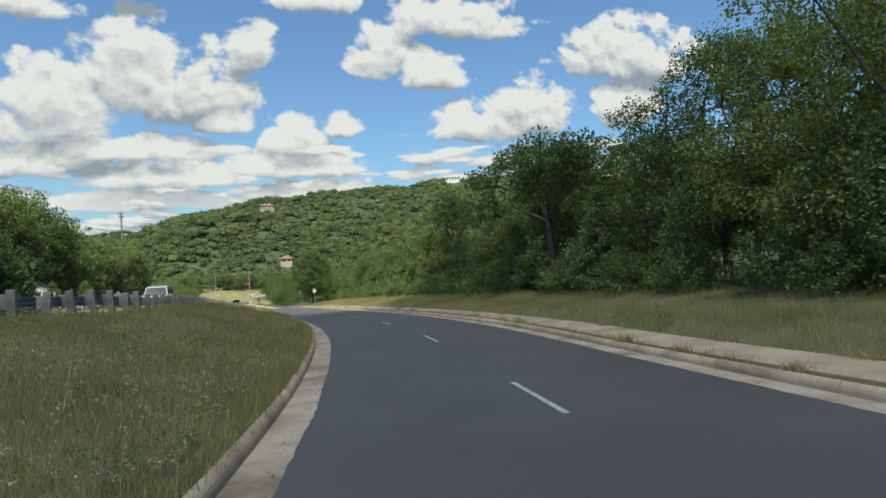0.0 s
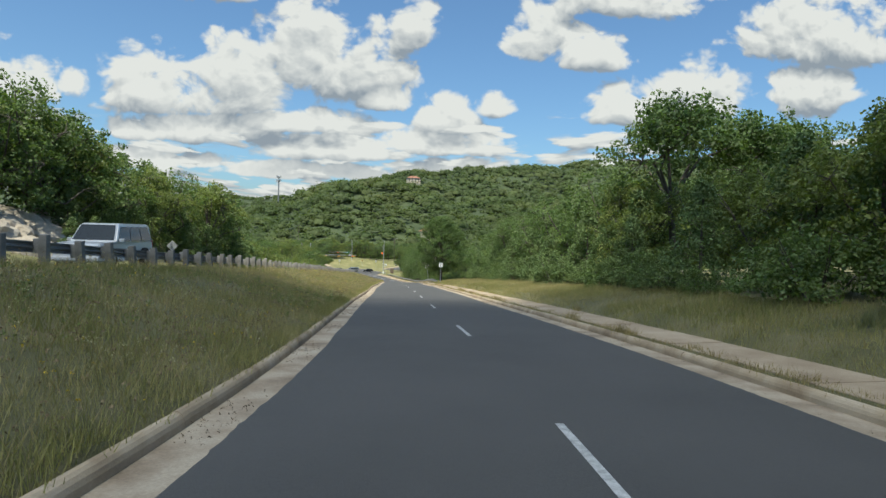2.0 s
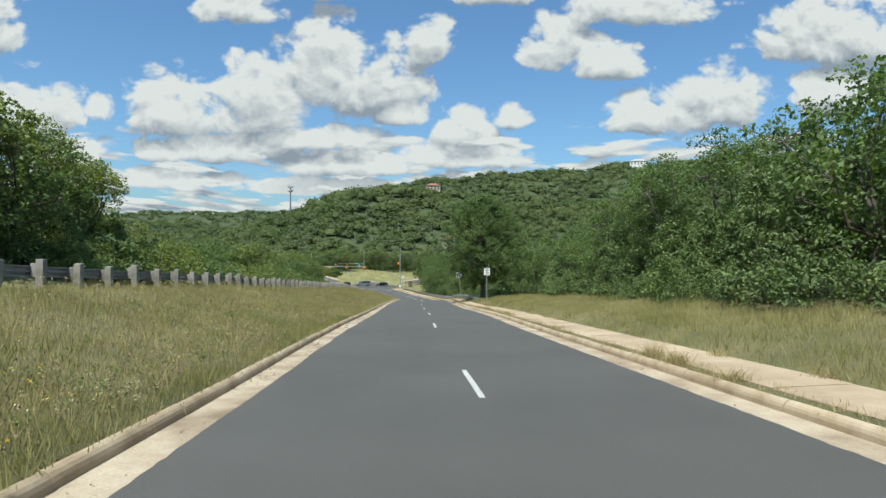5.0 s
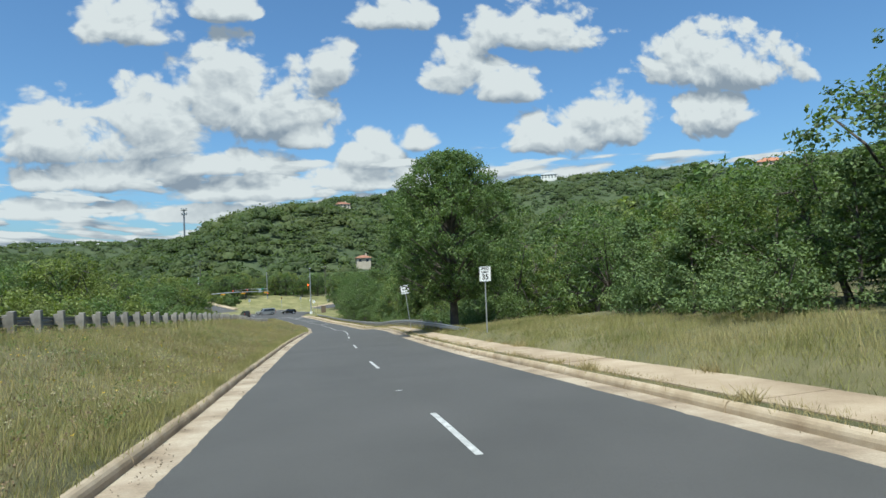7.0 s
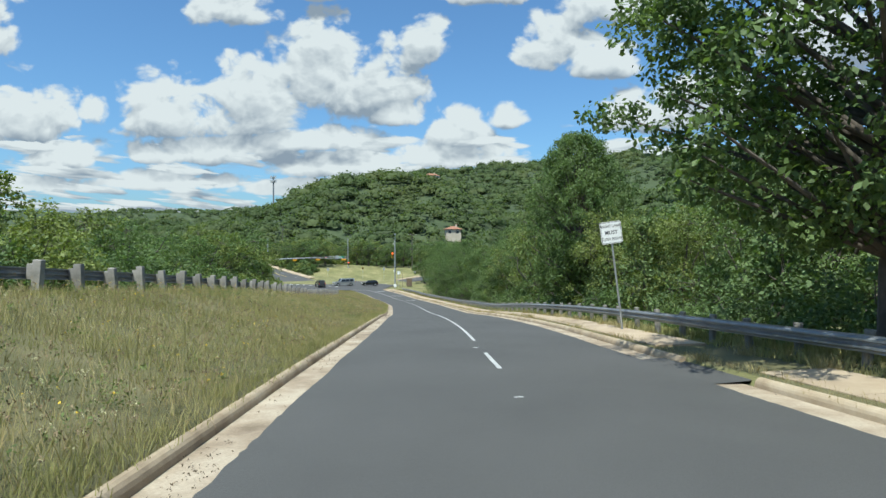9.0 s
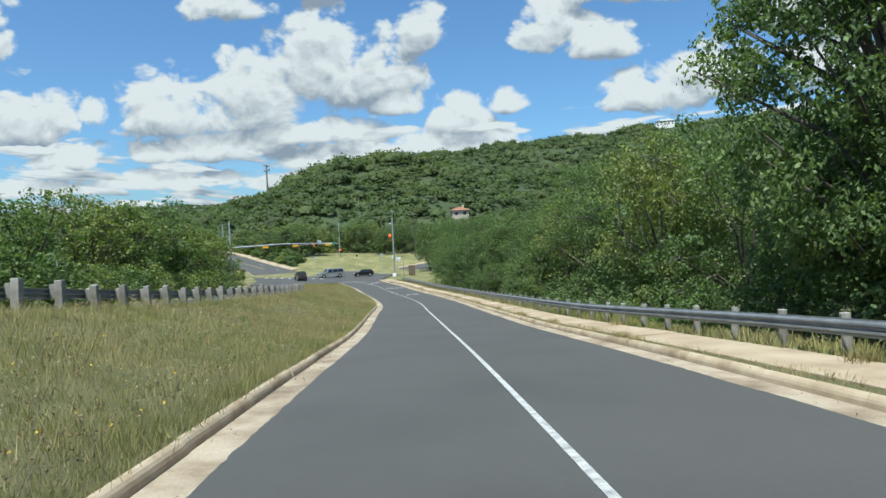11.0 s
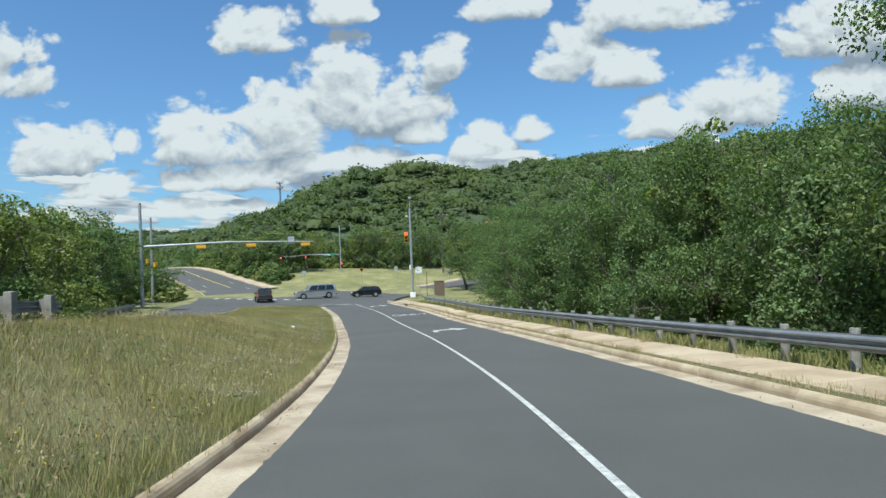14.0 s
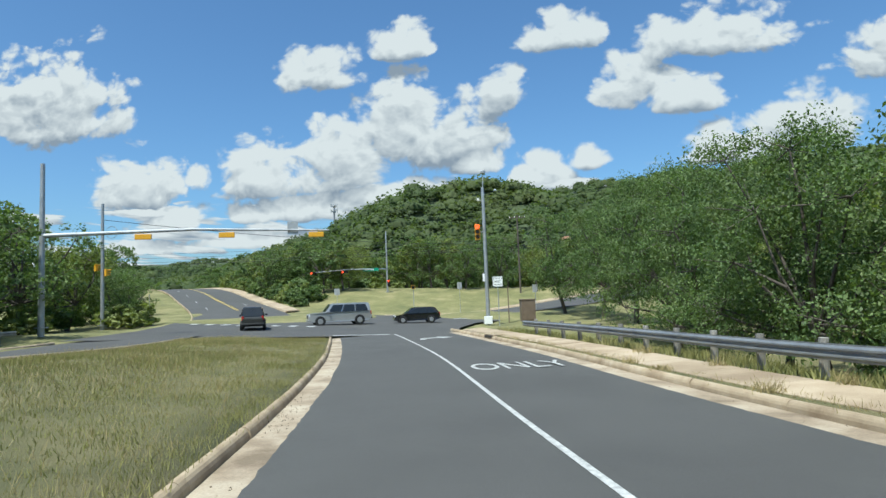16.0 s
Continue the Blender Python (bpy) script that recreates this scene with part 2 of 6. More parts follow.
FLOWER = surface("yellow flowers", [(0.55, 0.36, 0.03), (0.75, 0.55, 0.06)], 0.8, 2.0, 5.0, 0.2, 0.0, spread=0.3, through_light=0.2)
LEAF = surface("oak leaves", [(0.078, 0.128, 0.042), (0.118, 0.176, 0.056), (0.168, 0.22, 0.076)], 0.6, 0.35, 3.0, 0.3, 0.0, spread=0.4, through_light=0.42)
LEAF_LIGHT = surface("light green leaves", [(0.125, 0.165, 0.043), (0.178, 0.216, 0.06), (0.245, 0.26, 0.082)], 0.6, 0.35, 3.0, 0.3, 0.0, spread=0.4, through_light=0.42)
CEDAR = surface("cedar foliage", [(0.085, 0.14, 0.05), (0.125, 0.18, 0.064), (0.17, 0.215, 0.078)], 0.75, 0.5, 4.0, 0.3, 0.0, spread=0.35, through_light=0.3)
CANOPY = surface("distant oak canopy", [(0.068, 0.102, 0.040), (0.090, 0.126, 0.047), (0.128, 0.152, 0.056)], 0.85, 0.022, 0.25, 0.25, 0.0, spread=0.20, through_light=0.44)
BARK = surface("bark", [(0.06, 0.05, 0.04), (0.13, 0.11, 0.09)], 0.95, 3.0, 25.0, 0.4, 0.6)
STEEL = surface("galvanised steel", [(0.33, 0.34, 0.35), (0.48, 0.49, 0.50)], 0.45, 2.0, 30.0, 0.12, 0.05, metal=0.55)
POST_WOOD = surface("grey weathered post", [(0.16, 0.15, 0.13), (0.30, 0.28, 0.25)], 0.95, 3.0, 30.0, 0.3, 0.4, spread=0.25)
ROCK = surface("limestone", [(0.25, 0.21, 0.16), (0.45, 0.40, 0.33)], 0.95, 0.6, 8.0, 0.3, 0.6)

# ---- plan ----
CENTRE = [  # the lane line, from behind the start to the stop line
    (-8.55, -57.32, 4.93), (-5.10, -39.66, 3.47), (-2.22, -24.94, 2.26), (0.22, -12.27, 1.22), (2.48, -0.48, 0.25),
    (4.61, 11.17, -0.62), (6.20, 23.26, -1.31), (6.95, 35.34, -2.03), (6.92, 47.37, -2.75), (6.66, 61.59, -3.65),
    (6.51, 77.63, -4.70), (6.16, 93.59, -5.74), (6.06, 109.55, -6.82), (5.70, 125.41, -7.99), (5.53, 141.36, -9.08),
    (5.65, 157.52, -10.17), (5.41, 173.44, -11.49), (5.05, 189.40, -12.99), (4.33, 205.39, -14.17), (3.68, 219.71, -15.19),
    (2.01, 233.50, -15.92), (-0.55, 247.32, -16.45), (-3.03, 259.07, -16.65), (-6.09, 270.68, -16.81), (-9.69, 283.16, -16.95),
]


def smoothstep(lo, hi, v):
    t = np.clip((np.asarray(v, float) - lo) / (hi - lo), 0.0, 1.0)
    return t * t * (3 - 2 * t)


def catmull(knots, steps):
    k = np.array(knots, float)
    k = np.vstack([2 * k[0] - k[1], k, 2 * k[-1] - k[-2]])
    t = np.linspace(0, 1, steps, endpoint=False)[:, None]
    out = []
    for a, b, c, d in zip(k[:-3], k[1:-2], k[2:-1], k[3:]):
        out.append(0.5 * (2 * b + (c - a) * t + (2 * a - 5 * b + 4 * c - d) * t**2 + (3 * b - a - 3 * c + d) * t**3))
    return np.vstack(out + [k[-2:-1]])


class Way:
    """A line through knots, by metres along it."""

    def __init__(self, knots, zero=0, steps=16):
        self.p = catmull(knots, steps)
        self.s = np.r_[0, np.cumsum(np.linalg.norm(np.diff(self.p[:, :2], axis=0), axis=1))]
        self.s -= self.s[zero * steps]
        tan = np.gradient(self.p[:, :2], axis=0)
        self.t = tan / np.linalg.norm(tan, axis=1)[:, None]
        self.first, self.last = self.s[0], self.s[-1]

    def mid(self, s):
        s = np.asarray(s, float)
        c = np.clip(s, self.first, self.last)
        p = np.stack([np.interp(c, self.s, self.p[:, k]) for k in range(3)], -1)
        t = np.stack([np.interp(c, self.s, self.t[:, k]) for k in range(2)], -1)
        p[..., :2] += (s - c)[..., None] * t
        return p, t

    def at(self, s, l, dz=0.0):
        """l metres to the right of the line, dz above it."""
        p, t = self.mid(s)
        l = np.asarray(l, float)
        p[..., 0] += t[..., 1] * l
        p[..., 1] -= t[..., 0] * l
        p[..., 2] += dz
        return p


ROAD = Way(CENTRE, zero=4)
END = ROAD.last
KERB_L, KERB_R = -4.1, 4.05          # faces of the kerbs
WALK_OUT = 5.75                      # outer edge of the footway
POSTS_L, ROAD2 = -11.4, (-19.8, -12.6)


def rise(s):
    """How far the other carriageway lies above this one."""
    return 1.65 - 1.1 * smoothstep(225, 275, s) + 0.0 * np.asarray(s)


def side(s, l):
    """Ground against the road, l metres to its right."""
    s, l = np.broadcast_arrays(np.asarray(s, float), np.asarray(l, float))
    r, late = rise(s), smoothstep(132, 156, s)
    right0 = np.interp(l, [0, 4.1, 4.2, 5.8, 6.4, 10, 40, 90], [-0.2, -0.2, 0.12, 0.15, 0.5, 1.0, 3.0, 7.0])
    right1 = np.interp(l, [0, 4.1, 4.2, 5.8, 7.2, 14, 40, 90], [-0.2, -0.2, 0.12, 0.15, 0.05, -2.2, -2.5, 0.0])
    right = right0 * (1 - late) + right1 * late
    a = -l
    med = np.interp(a, [0, 4.16, 4.26, 11.0, 12.4], [-0.2, -0.2, 0.15, 1.0, 1.0])
    med = np.where(a > 4.26, 0.15 + (r - 0.15) * smoothstep(4.0, 11.3, a), med)
    edge = np.interp(a, [12.4, 12.6, 19.8, 20.0], [0.0, -0.25, -0.25, 0.0])
    up = np.interp(a, [20, 24, 34, 60, 90], [0.0, 0.6, 4.0, 9.0, 12.0])
    down = np.interp(a, [20, 26, 60, 90], [0.0, -0.6, -4.0, -6.0])
    k = smoothstep(118, 140, s)
    far = up * (1 - k) + down * k
    left = np.where(a < 12.4, med, r + edge + np.where(a > 20, far, 0))
    return np.where(l >= 0, right, left)


CREST = [(-700, 1000, 45), (-254, 852, 16), (-154, 753, 3), (-36, 620, 44.4), (-10, 588, 45), (38, 612, 22), (102, 656, 34), (220, 650, 38), (340, 460, 56), (460, 100, 60)]


def hills(x, y):
    """The land away from the road."""
    x, y = np.broadcast_arrays(np.asarray(x, float), np.asarray(y, float))
    best, zc, away = np.full(x.shape, 1e9), np.zeros(x.shape), np.zeros(x.shape)
    for (ax, ay, az), (bx, by, bz) in zip(CREST, CREST[1:]):
        dx, dy = bx - ax, by - ay
        t = np.clip(((x - ax) * dx + (y - ay) * dy) / (dx * dx + dy * dy), 0, 1)
        d = np.hypot(x - ax - t * dx, y - ay - t * dy)
        beyond = (dx * (y - ay) - dy * (x - ax)) > 0
        near = d < best
        best = np.where(near, d, best)
        zc = np.where(near, az + t * (bz - az), zc)
        away = np.where(near, beyond, away)
    base = -17.0
    z = base + (zc - base) * (1 - smoothstep(0, 228, best)) ** 1.35
    z = np.where(away > 0, zc - 0.02 * best, z)
    ridge = 79 * smoothstep(1020, 1264, y - 0.15 * x) + base
    ridge = ridge + 7 * np.sin(x / 210.0 + 1.0) * smoothstep(700, 1150, y)
    back = np.interp(x, [-130, -70, 0, 100, 300, 600], [-18, 62, 81, 89, 105, 128])
    ridge = np.maximum(ridge, base + (back - base) * smoothstep(558, 875, y))
    left = base + 60 * smoothstep(220, 700, -x - 0.1 * y)
    land = np.maximum(np.maximum(z, ridge), left)
    knolls = 1.9 * np.sin(x / 13.0 + 0.9 * np.sin(y / 31.0)) + 1.5 * np.sin(y / 17.0 - x / 23.0) + 1.2 * np.sin(x / 7.1 + y / 9.3)
    return land + knolls * smoothstep(0, 25, land - base)


def crossing(x, y):
    """The ground where the roads meet."""
    return -16.92 - 0.035 * np.clip(np.asarray(x) + 9.0, -26, 8) + 0.0 * np.asarray(y)


LEFT_ROAD = Way([(-21.5, 270, -16.5), (-23, 282, -16.4), (-28.5, 299, -16.2), (-36.5, 314, -15.3), (-46.5, 329, -13.8), (-57, 344, -12.0), (-68, 358, -10.9), (-82, 370, -10.6), (-105, 380, -10.2), (-140, 386, -9.5)])
RIGHT_ROAD = Way([(-22, 309, -16.5), (-9, 309.5, -16.9), (1.5, 312.5, -16.5), (11, 319, -15.6), (21, 329, -14.6), (33, 343, -13.6), (52, 361, -12)])
STOP = END - 6.0                     # where the kerbs end and the crossing begins


def graded(x, y, z, way, s0, inner, outer):
    """Ground cut or filled to carry a road."""
    keep = way.s > s0
    p = way.p[keep][::3]
    shape = x.shape
    xf, yf, zf = x.reshape(-1), y.reshape(-1), z.reshape(-1).copy()
    near = (xf > p[:, 0].min() - outer) & (xf < p[:, 0].max() + outer) & (yf > p[:, 1].min() - outer) & (yf < p[:, 1].max() + outer)
    if near.any():
        d = np.hypot(xf[near][:, None] - p[:, 0], yf[near][:, None] - p[:, 1])
        i = d.argmin(1)
        w = 1 - smoothstep(inner, outer, d.min(1))
        zf[near] = zf[near] * (1 - w) + (p[i, 2] - 0.16) * w
    return zf.reshape(shape)


def ground_point(s, l):
    s, l = np.broadcast_arrays(np.asarray(s, float), np.asarray(l, float))
    inner = np.clip(l, -32, 32)
    p, t = ROAD.mid(np.minimum(s, END))
    over = np.maximum(s - END, 0.0)
    q = p.copy()
    q[..., 0] += t[..., 1] * inner + (l - inner)
    q[..., 1] -= t[..., 0] * inner - over
    q[..., 0] -= 0.20 * np.minimum(over, 60)
    x, y = q[..., 0], q[..., 1]
    z = p[..., 2] + side(s, l)
    flat = smoothstep(STOP - 5, STOP + 1, s) * np.ones_like(l)
    z = z * (1 - flat) + (crossing(x, y) - 0.16) * flat
    wide = smoothstep(40, 120, np.abs(l))
    bank = smoothstep(315, 342, y - 0.10 * (x + 15))
    h = hills(x, y)
    grassy = crossing(x, y) - 0.16 + 3.96 * bank
    z = np.where(s > END, np.maximum(z, grassy), z)
    w = np.maximum(wide, smoothstep(345, 400, y))
    z = z * (1 - w) + h * w
    if np.max(s) > END - 12:
        z2 = graded(x, y, z, LEFT_ROAD, 38, 8.5, 20)
        z2 = graded(x, y, z2, RIGHT_ROAD, 24, 7.5, 15)
        z = np.where(s > END - 12, z2, z)
    q[..., 2] = z
    return q


def ground_z(x, y):
    """Height of the ground at a place near the roads."""
    d = np.hypot(ROAD.p[:, 0] - x, ROAD.p[:, 1] - y)
    i = int(d.argmin())
    s, l = ROAD.s[i], 0.0
    for _ in range(4):
        q = ground_point(s, l)
        _, t = ROAD.mid(min(s, END))
        ex, ey = x - q[0], y - q[1]
        s, l = s + ex * t[0] + ey * t[1], l + ex * t[1] - ey * t[0]
    return float(ground_point(s, l)[2])


# ---- building blocks ----


def mesh_object(name, verts, faces, material, parent=None, label="", smooth=False):
    me = bpy.data.meshes.new(name)
    v = np.asarray(verts, float).reshape(-1, 3)
    me.from_pydata(v.tolist() if len(v) < 2000 else v, [], faces)
    me.materials.append(material)
    if smooth:
        me.shade_smooth()
    me.update()
    ob = new(name, me)
    if parent is not None:
        ob.parent = parent
    return tagged(ob, label=label) if label else ob


def part(name, bm, material, parent, label="", smooth=False):
    me = bpy.data.meshes.new(name)
    bmesh.ops.recalc_face_normals(bm, faces=bm.faces)
    bm.to_mesh(me)
    bm.free()
    me.materials.append(material)
    if smooth:
        me.shade_smooth()
    ob = new(name, me)
    ob.parent = parent
    return tagged(ob, label=label) if label else ob


def box(size, at=(0, 0, 0), bevel=0.0, turn=None, bm=None):
    one = bmesh.new()
    bmesh.ops.create_cube(one, size=1.0)
    bmesh.ops.scale(one, vec=size, verts=one.verts)
    if bevel:
        bmesh.ops.bevel(one, geom=one.edges[:], offset=bevel, segments=2, affect="EDGES", profile=0.6)
    m = Matrix.Translation(at) @ (turn or Matrix())
    bmesh.ops.transform(one, matrix=m, verts=one.verts)
    return joined(bm, one)


def joined(bm, one):
    if bm is None:
        return one
    me = bpy.data.meshes.new("piece")
    one.to_mesh(me)
    one.free()
    bm.from_mesh(me)
    bpy.data.meshes.remove(me)
    return bm


def rod(a, b, r0, r1=None, sides=12, bm=None):
    a, b = Vector(a), Vector(b)
    one = bmesh.new()
    bmesh.ops.create_cone(one, cap_ends=True, segments=sides, radius1=r0, radius2=r0 if r1 is None else r1, depth=(b - a).length)
    turn = (b - a).to_track_quat("Z", "Y").to_matrix().to_4x4()
    bmesh.ops.transform(one, matrix=Matrix.Translation((a + b) / 2) @ turn, verts=one.verts)
    return joined(bm, one)


def prism(outline, depth, bevel=0.0):
    """An outline in x and z, given a thickness along y."""
    bm = bmesh.new()
    f = bm.faces.new([bm.verts.new((x, -depth / 2, z)) for x, z in outline])
    g = bmesh.ops.extrude_face_region(bm, geom=[f])
    bmesh.ops.translate(bm, vec=(0, depth, 0), verts=[v for v in g["geom"] if isinstance(v, bmesh.types.BMVert)])
    if bevel:
        bmesh.ops.bevel(bm, geom=bm.edges[:], offset=bevel, segments=2, affect="EDGES")
    return bm


def sweep(name, way, s0, s1, step, outline, material, parent=None, label="", closed=False, ends=False):
    """Carries an outline of (l, dz) along a way."""
    ss = np.linspace(s0, s1, max(2, int(round((s1 - s0) / step)) + 1))
    k = len(outline)
    v = np.stack([way.at(ss, l, dz) for l, dz in outline], 1).reshape(-1, 3)
    faces = []
    for i in range(len(ss) - 1):
        for j in range(k if closed else k - 1):
            a, b = i * k + j, i * k + (j + 1) % k
            faces.append((a, b, b + k, a + k))
    if ends and closed:
        faces += [tuple(range(k))[::-1], tuple(range((len(ss) - 1) * k, len(ss) * k))]
    return mesh_object(name, v, faces, material, parent, label)


def thing(name, m, label, category, group=""):
    ob = new(name)
    ob.empty_display_size = 0.2
    ob.matrix_basis = m
    return tagged(ob, label=label, category=category, group=group)


# ---- ground and roads ----
LS = [-2600, -1900, -1400, -1000, -700, -500, -360, -260, -190, -140, -105, -80, -70, -62, -56, -51, -47, -43, -39.5, -36, -33, -30, -28, -26, -23, -21, -20.0, -19.8,
      -16, -12.6, -12.4, -11.5, -10, -8.5, -7, -5.6, -4.26, -4.16, 0, 4.1, 4.2, 5.8, 6.4, 8, 10, 12.5, 15, 17.5, 20, 22.5, 25, 28, 31, 34, 38, 43, 48, 54, 61, 68, 85, 110, 140, 180, 230,
      290, 370, 480, 640, 900, 1300, 1900, 2600]
SS = list(np.arange(-400, -60, 30)) + list(np.arange(-60, 380, 3.0)) + [390, 402, 416, 432, 450, 470, 492, 520, 545, 570, 595, 620, 650, 680, 715, 750, 790, 830, 870, 910, 950, 990, 1020, 1050, 1080, 1110, 1140, 1170, 1200, 1230, 1260, 1290, 1330, 1400, 1550, 1900, 2400, 3200]


def build_ground():
    s, l = np.meshgrid(SS, LS, indexing="ij")
    p = ground_point(s, l)
    rough = np.abs(l) > 21
    wob = np.array([noise.noise((x * 0.06, y * 0.06, 0)) for x, y in p[..., :2].reshape(-1, 2)]).reshape(s.shape)
    p[..., 2] += wob * np.where(rough, 0.5, 0.0)
    k = len(LS)
    faces = [(i * k + j, i * k + j + 1, (i + 1) * k + j + 1, (i + 1) * k + j) for i in range(len(SS) - 1) for j in range(k - 1)]
    ob = mesh_object("ground", p.reshape(-1, 3), faces, SOIL, smooth=True)
    ob.data.materials.append(SHADED_SOIL)
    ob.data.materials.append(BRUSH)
    x, y = p[..., 0], p[..., 1]
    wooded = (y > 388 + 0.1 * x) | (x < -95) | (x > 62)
    # ground below tall grass and trees takes the soil with shade in its colour
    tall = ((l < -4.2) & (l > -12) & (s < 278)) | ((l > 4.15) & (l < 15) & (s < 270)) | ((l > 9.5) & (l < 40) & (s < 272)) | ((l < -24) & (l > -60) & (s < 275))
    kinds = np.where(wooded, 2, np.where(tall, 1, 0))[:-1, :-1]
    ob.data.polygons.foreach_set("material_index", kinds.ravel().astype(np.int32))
    tagged(ob, "grassy ground rolling from the road to wooded hills", "ground", kind="structure")


build_ground()
road = sweep("road", ROAD, -58, STOP, 0.16, [(-3.55, -0.020), (-1.8, 0.005), (0, 0.02), (1.8, 0.005), (3.5, -0.020)], ASPHALT)
for i, v in enumerate(road.data.vertices):          # ragged edges over the gutters
    if i % 5 in (0, 4):
        v.co.x += 0.05 * noise.noise((v.co.y * 0.35, i % 5, 0)) + 0.03 * noise.noise((v.co.y * 2.3, i % 5, 7)) + 0.025 * noise.noise((v.co.y * 6.7, i % 5, 3))
tagged(road, "dark asphalt road running downhill with two lanes", "road", kind="structure")
road2 = sweep("road", ROAD, -58, STOP + 3, 2.0, [(ROAD2[0], 0), (ROAD2[0] / 2 + ROAD2[1] / 2, 0.03), (ROAD2[1], 0)], ASPHALT)
for v, s in zip(road2.data.vertices, np.repeat(np.linspace(-58, STOP + 3, len(road2.data.vertices) // 3), 3)):
    v.co.z += float(rise(s)) - 0.06
tagged(road2, "asphalt carriageway beyond the grassy median", "road", kind="structure")


def strip_raised(name, s0, s1, step, l0, l1, lift, material):
    """A flat strip of the other carriageway's height."""
    ss = np.linspace(s0, s1, max(2, int((s1 - s0) / step) + 1))
    v = np.stack([ROAD.at(ss, l0, rise(ss) + lift), ROAD.at(ss, l1, rise(ss) + lift)], 1).reshape(-1, 3)
    return mesh_object(name, v, [(2 * i, 2 * i + 1, 2 * i + 3, 2 * i + 2) for i in range(len(ss) - 1)], material)


# gutters
for nm, a, b in (("gutter", KERB_L, -3.42), ("gutter", 3.38, KERB_R)):
    g = sweep(nm, ROAD, -58, STOP - 0.5, 1.5, [(min(a, b), -0.035 if a < 0 else -0.032), (max(a, b), -0.032 if a < 0 else -0.035)], GUTTER)
    tagged(g, "pale sandy concrete gutter with dirt and cracks", "gutter", kind="structure")

KERB_RING = [(0.0, -0.06), (0.006, 0.035), (0.022, 0.080), (0.05, 0.115), (0.085, 0.136), (0.125, 0.140), (0.155, 0.122), (0.172, 0.085), (0.175, -0.1)]


def kerb_pieces(name, way, s0, s1, face, sign, lift=None, length=3.0, skip=()):
    """Kerb stones end to end, each an object; sign -1: the road lies to its right."""
    holder = new(name)
    tagged(holder, "weathered sandy concrete kerb with joints", "kerb", kind="structure")
    n = int(round((s1 - s0) / length))
    rng = random.Random(int(abs(face) * 10) + n)
    for i in range(n):
        a, b = s0 + i * (s1 - s0) / n + 0.012, s0 + (i + 1) * (s1 - s0) / n - 0.012
        if any(p < (a + b) / 2 < q for p, q in skip):
            continue
        ss = np.linspace(a, b, 4)
        off, worn = rng.uniform(-0.014, 0.014), rng.uniform(0.93, 1.05)
        ring = [(face + sign * (d + off), z * worn) for d, z in KERB_RING]
        up = np.zeros(4) if lift is None else lift(ss)
        v = np.stack([way.at(ss, l, z + up) for l, z in ring], 1).reshape(-1, 3)
        k = len(ring)
        faces = [(r * k + j, r * k + (j + 1) % k, (r + 1) * k + (j + 1) % k, (r + 1) * k + j) for r in range(3) for j in range(k)]
        faces += [tuple(range(k)), tuple(range(3 * k, 4 * k))]
        mesh_object("kerb_stone", v, faces, CONCRETE, holder)


# lane marks
for s, ln in [(-28.5, 3.05), (-16.4, 3.05), (-4.2, 3.05), (8.0, 3.05), (20.2, 3.05), (32.3, 3.05), (44.5, 3.05), (56.6, 3.05), (68.8, 3.05), (81.0, 3.05),
              (96.7, 3.05), (108.8, 3.05), (121.0, 3.05), (133.2, 3.05), (145.3, 3.0)]:
    d = sweep("lane_mark", ROAD, s, s + ln, 0.6, [(-0.05, 0.026), (0.05, 0.026)], PAINT)
    tagged(d, "worn white dash painted on the asphalt", "lane mark", "lane marks", "structure")
solid = sweep("lane_line", ROAD, 151.8, STOP - 0.1, 1.0, [(-0.05, 0.026), (0.05, 0.026)], PAINT)
tagged(solid, "long solid white line painted on the asphalt", "lane line", kind="structure")
for s in (103.0, 115.0, 142.0, 149.5):
    d = sweep("road_marker", ROAD, s, s + 0.1, 0.1, [(-0.22, 0.03), (-0.08, 0.034)], PAINT)
    tagged(d, "small white raised marker on the asphalt", "road marker", "road markers", "structure")
stop = sweep("stop_line", ROAD, STOP + 0.1, STOP + 0.55, 0.2, [(-4.0, 0.0), (4.2, 0.0)], PAINT)
for v in stop.data.vertices:
    v.co.z = float(crossing(v.co.x, v.co.y)) + 0.05
tagged(stop, "broad white stop line across the lanes", "stop line", kind="structure")


def lettering(name, text, size, material, m, parent=None, stretch=1.0, label="", thick=0.002, spacing=1.0, bold=0.0):
    """Built-in letters as a thin mesh, centred; they lie in x and y of m."""
    cu = bpy.data.curves.new("letters", "FONT")
    cu.body, cu.size, cu.align_x, cu.align_y, cu.extrude, cu.space_character, cu.offset = text, size, "CENTER", "CENTER", thick, spacing, bold
    tmp = bpy.data.objects.new("letters", cu)
    scene.collection.objects.link(tmp)
    me = bpy.data.meshes.new_from_object(tmp.evaluated_get(bpy.context.evaluated_depsgraph_get()))
    bpy.data.objects.remove(tmp)
    me.transform(Matrix.Diagonal((1, stretch, 1, 1)))
    me.materials.clear()
    me.materials.append(material)
    ob = new(name, me)
    if parent is not None:
        ob.parent = parent
    ob.matrix_basis = m
    return tagged(ob, label=label) if label else ob


def on_road(s, l, lift):
    p, t = ROAD.mid(s)
    q = ROAD.at(s, l, lift)
    q2 = ROAD.at(s + 1, l, lift)
    ahead = Vector(q2 - q).normalized()
    right = Vector((t[1], -t[0], 0))
    up = right.cross(ahead)
    return Matrix.Translation(q) @ Matrix((right, ahead, up)).transposed().to_4x4()


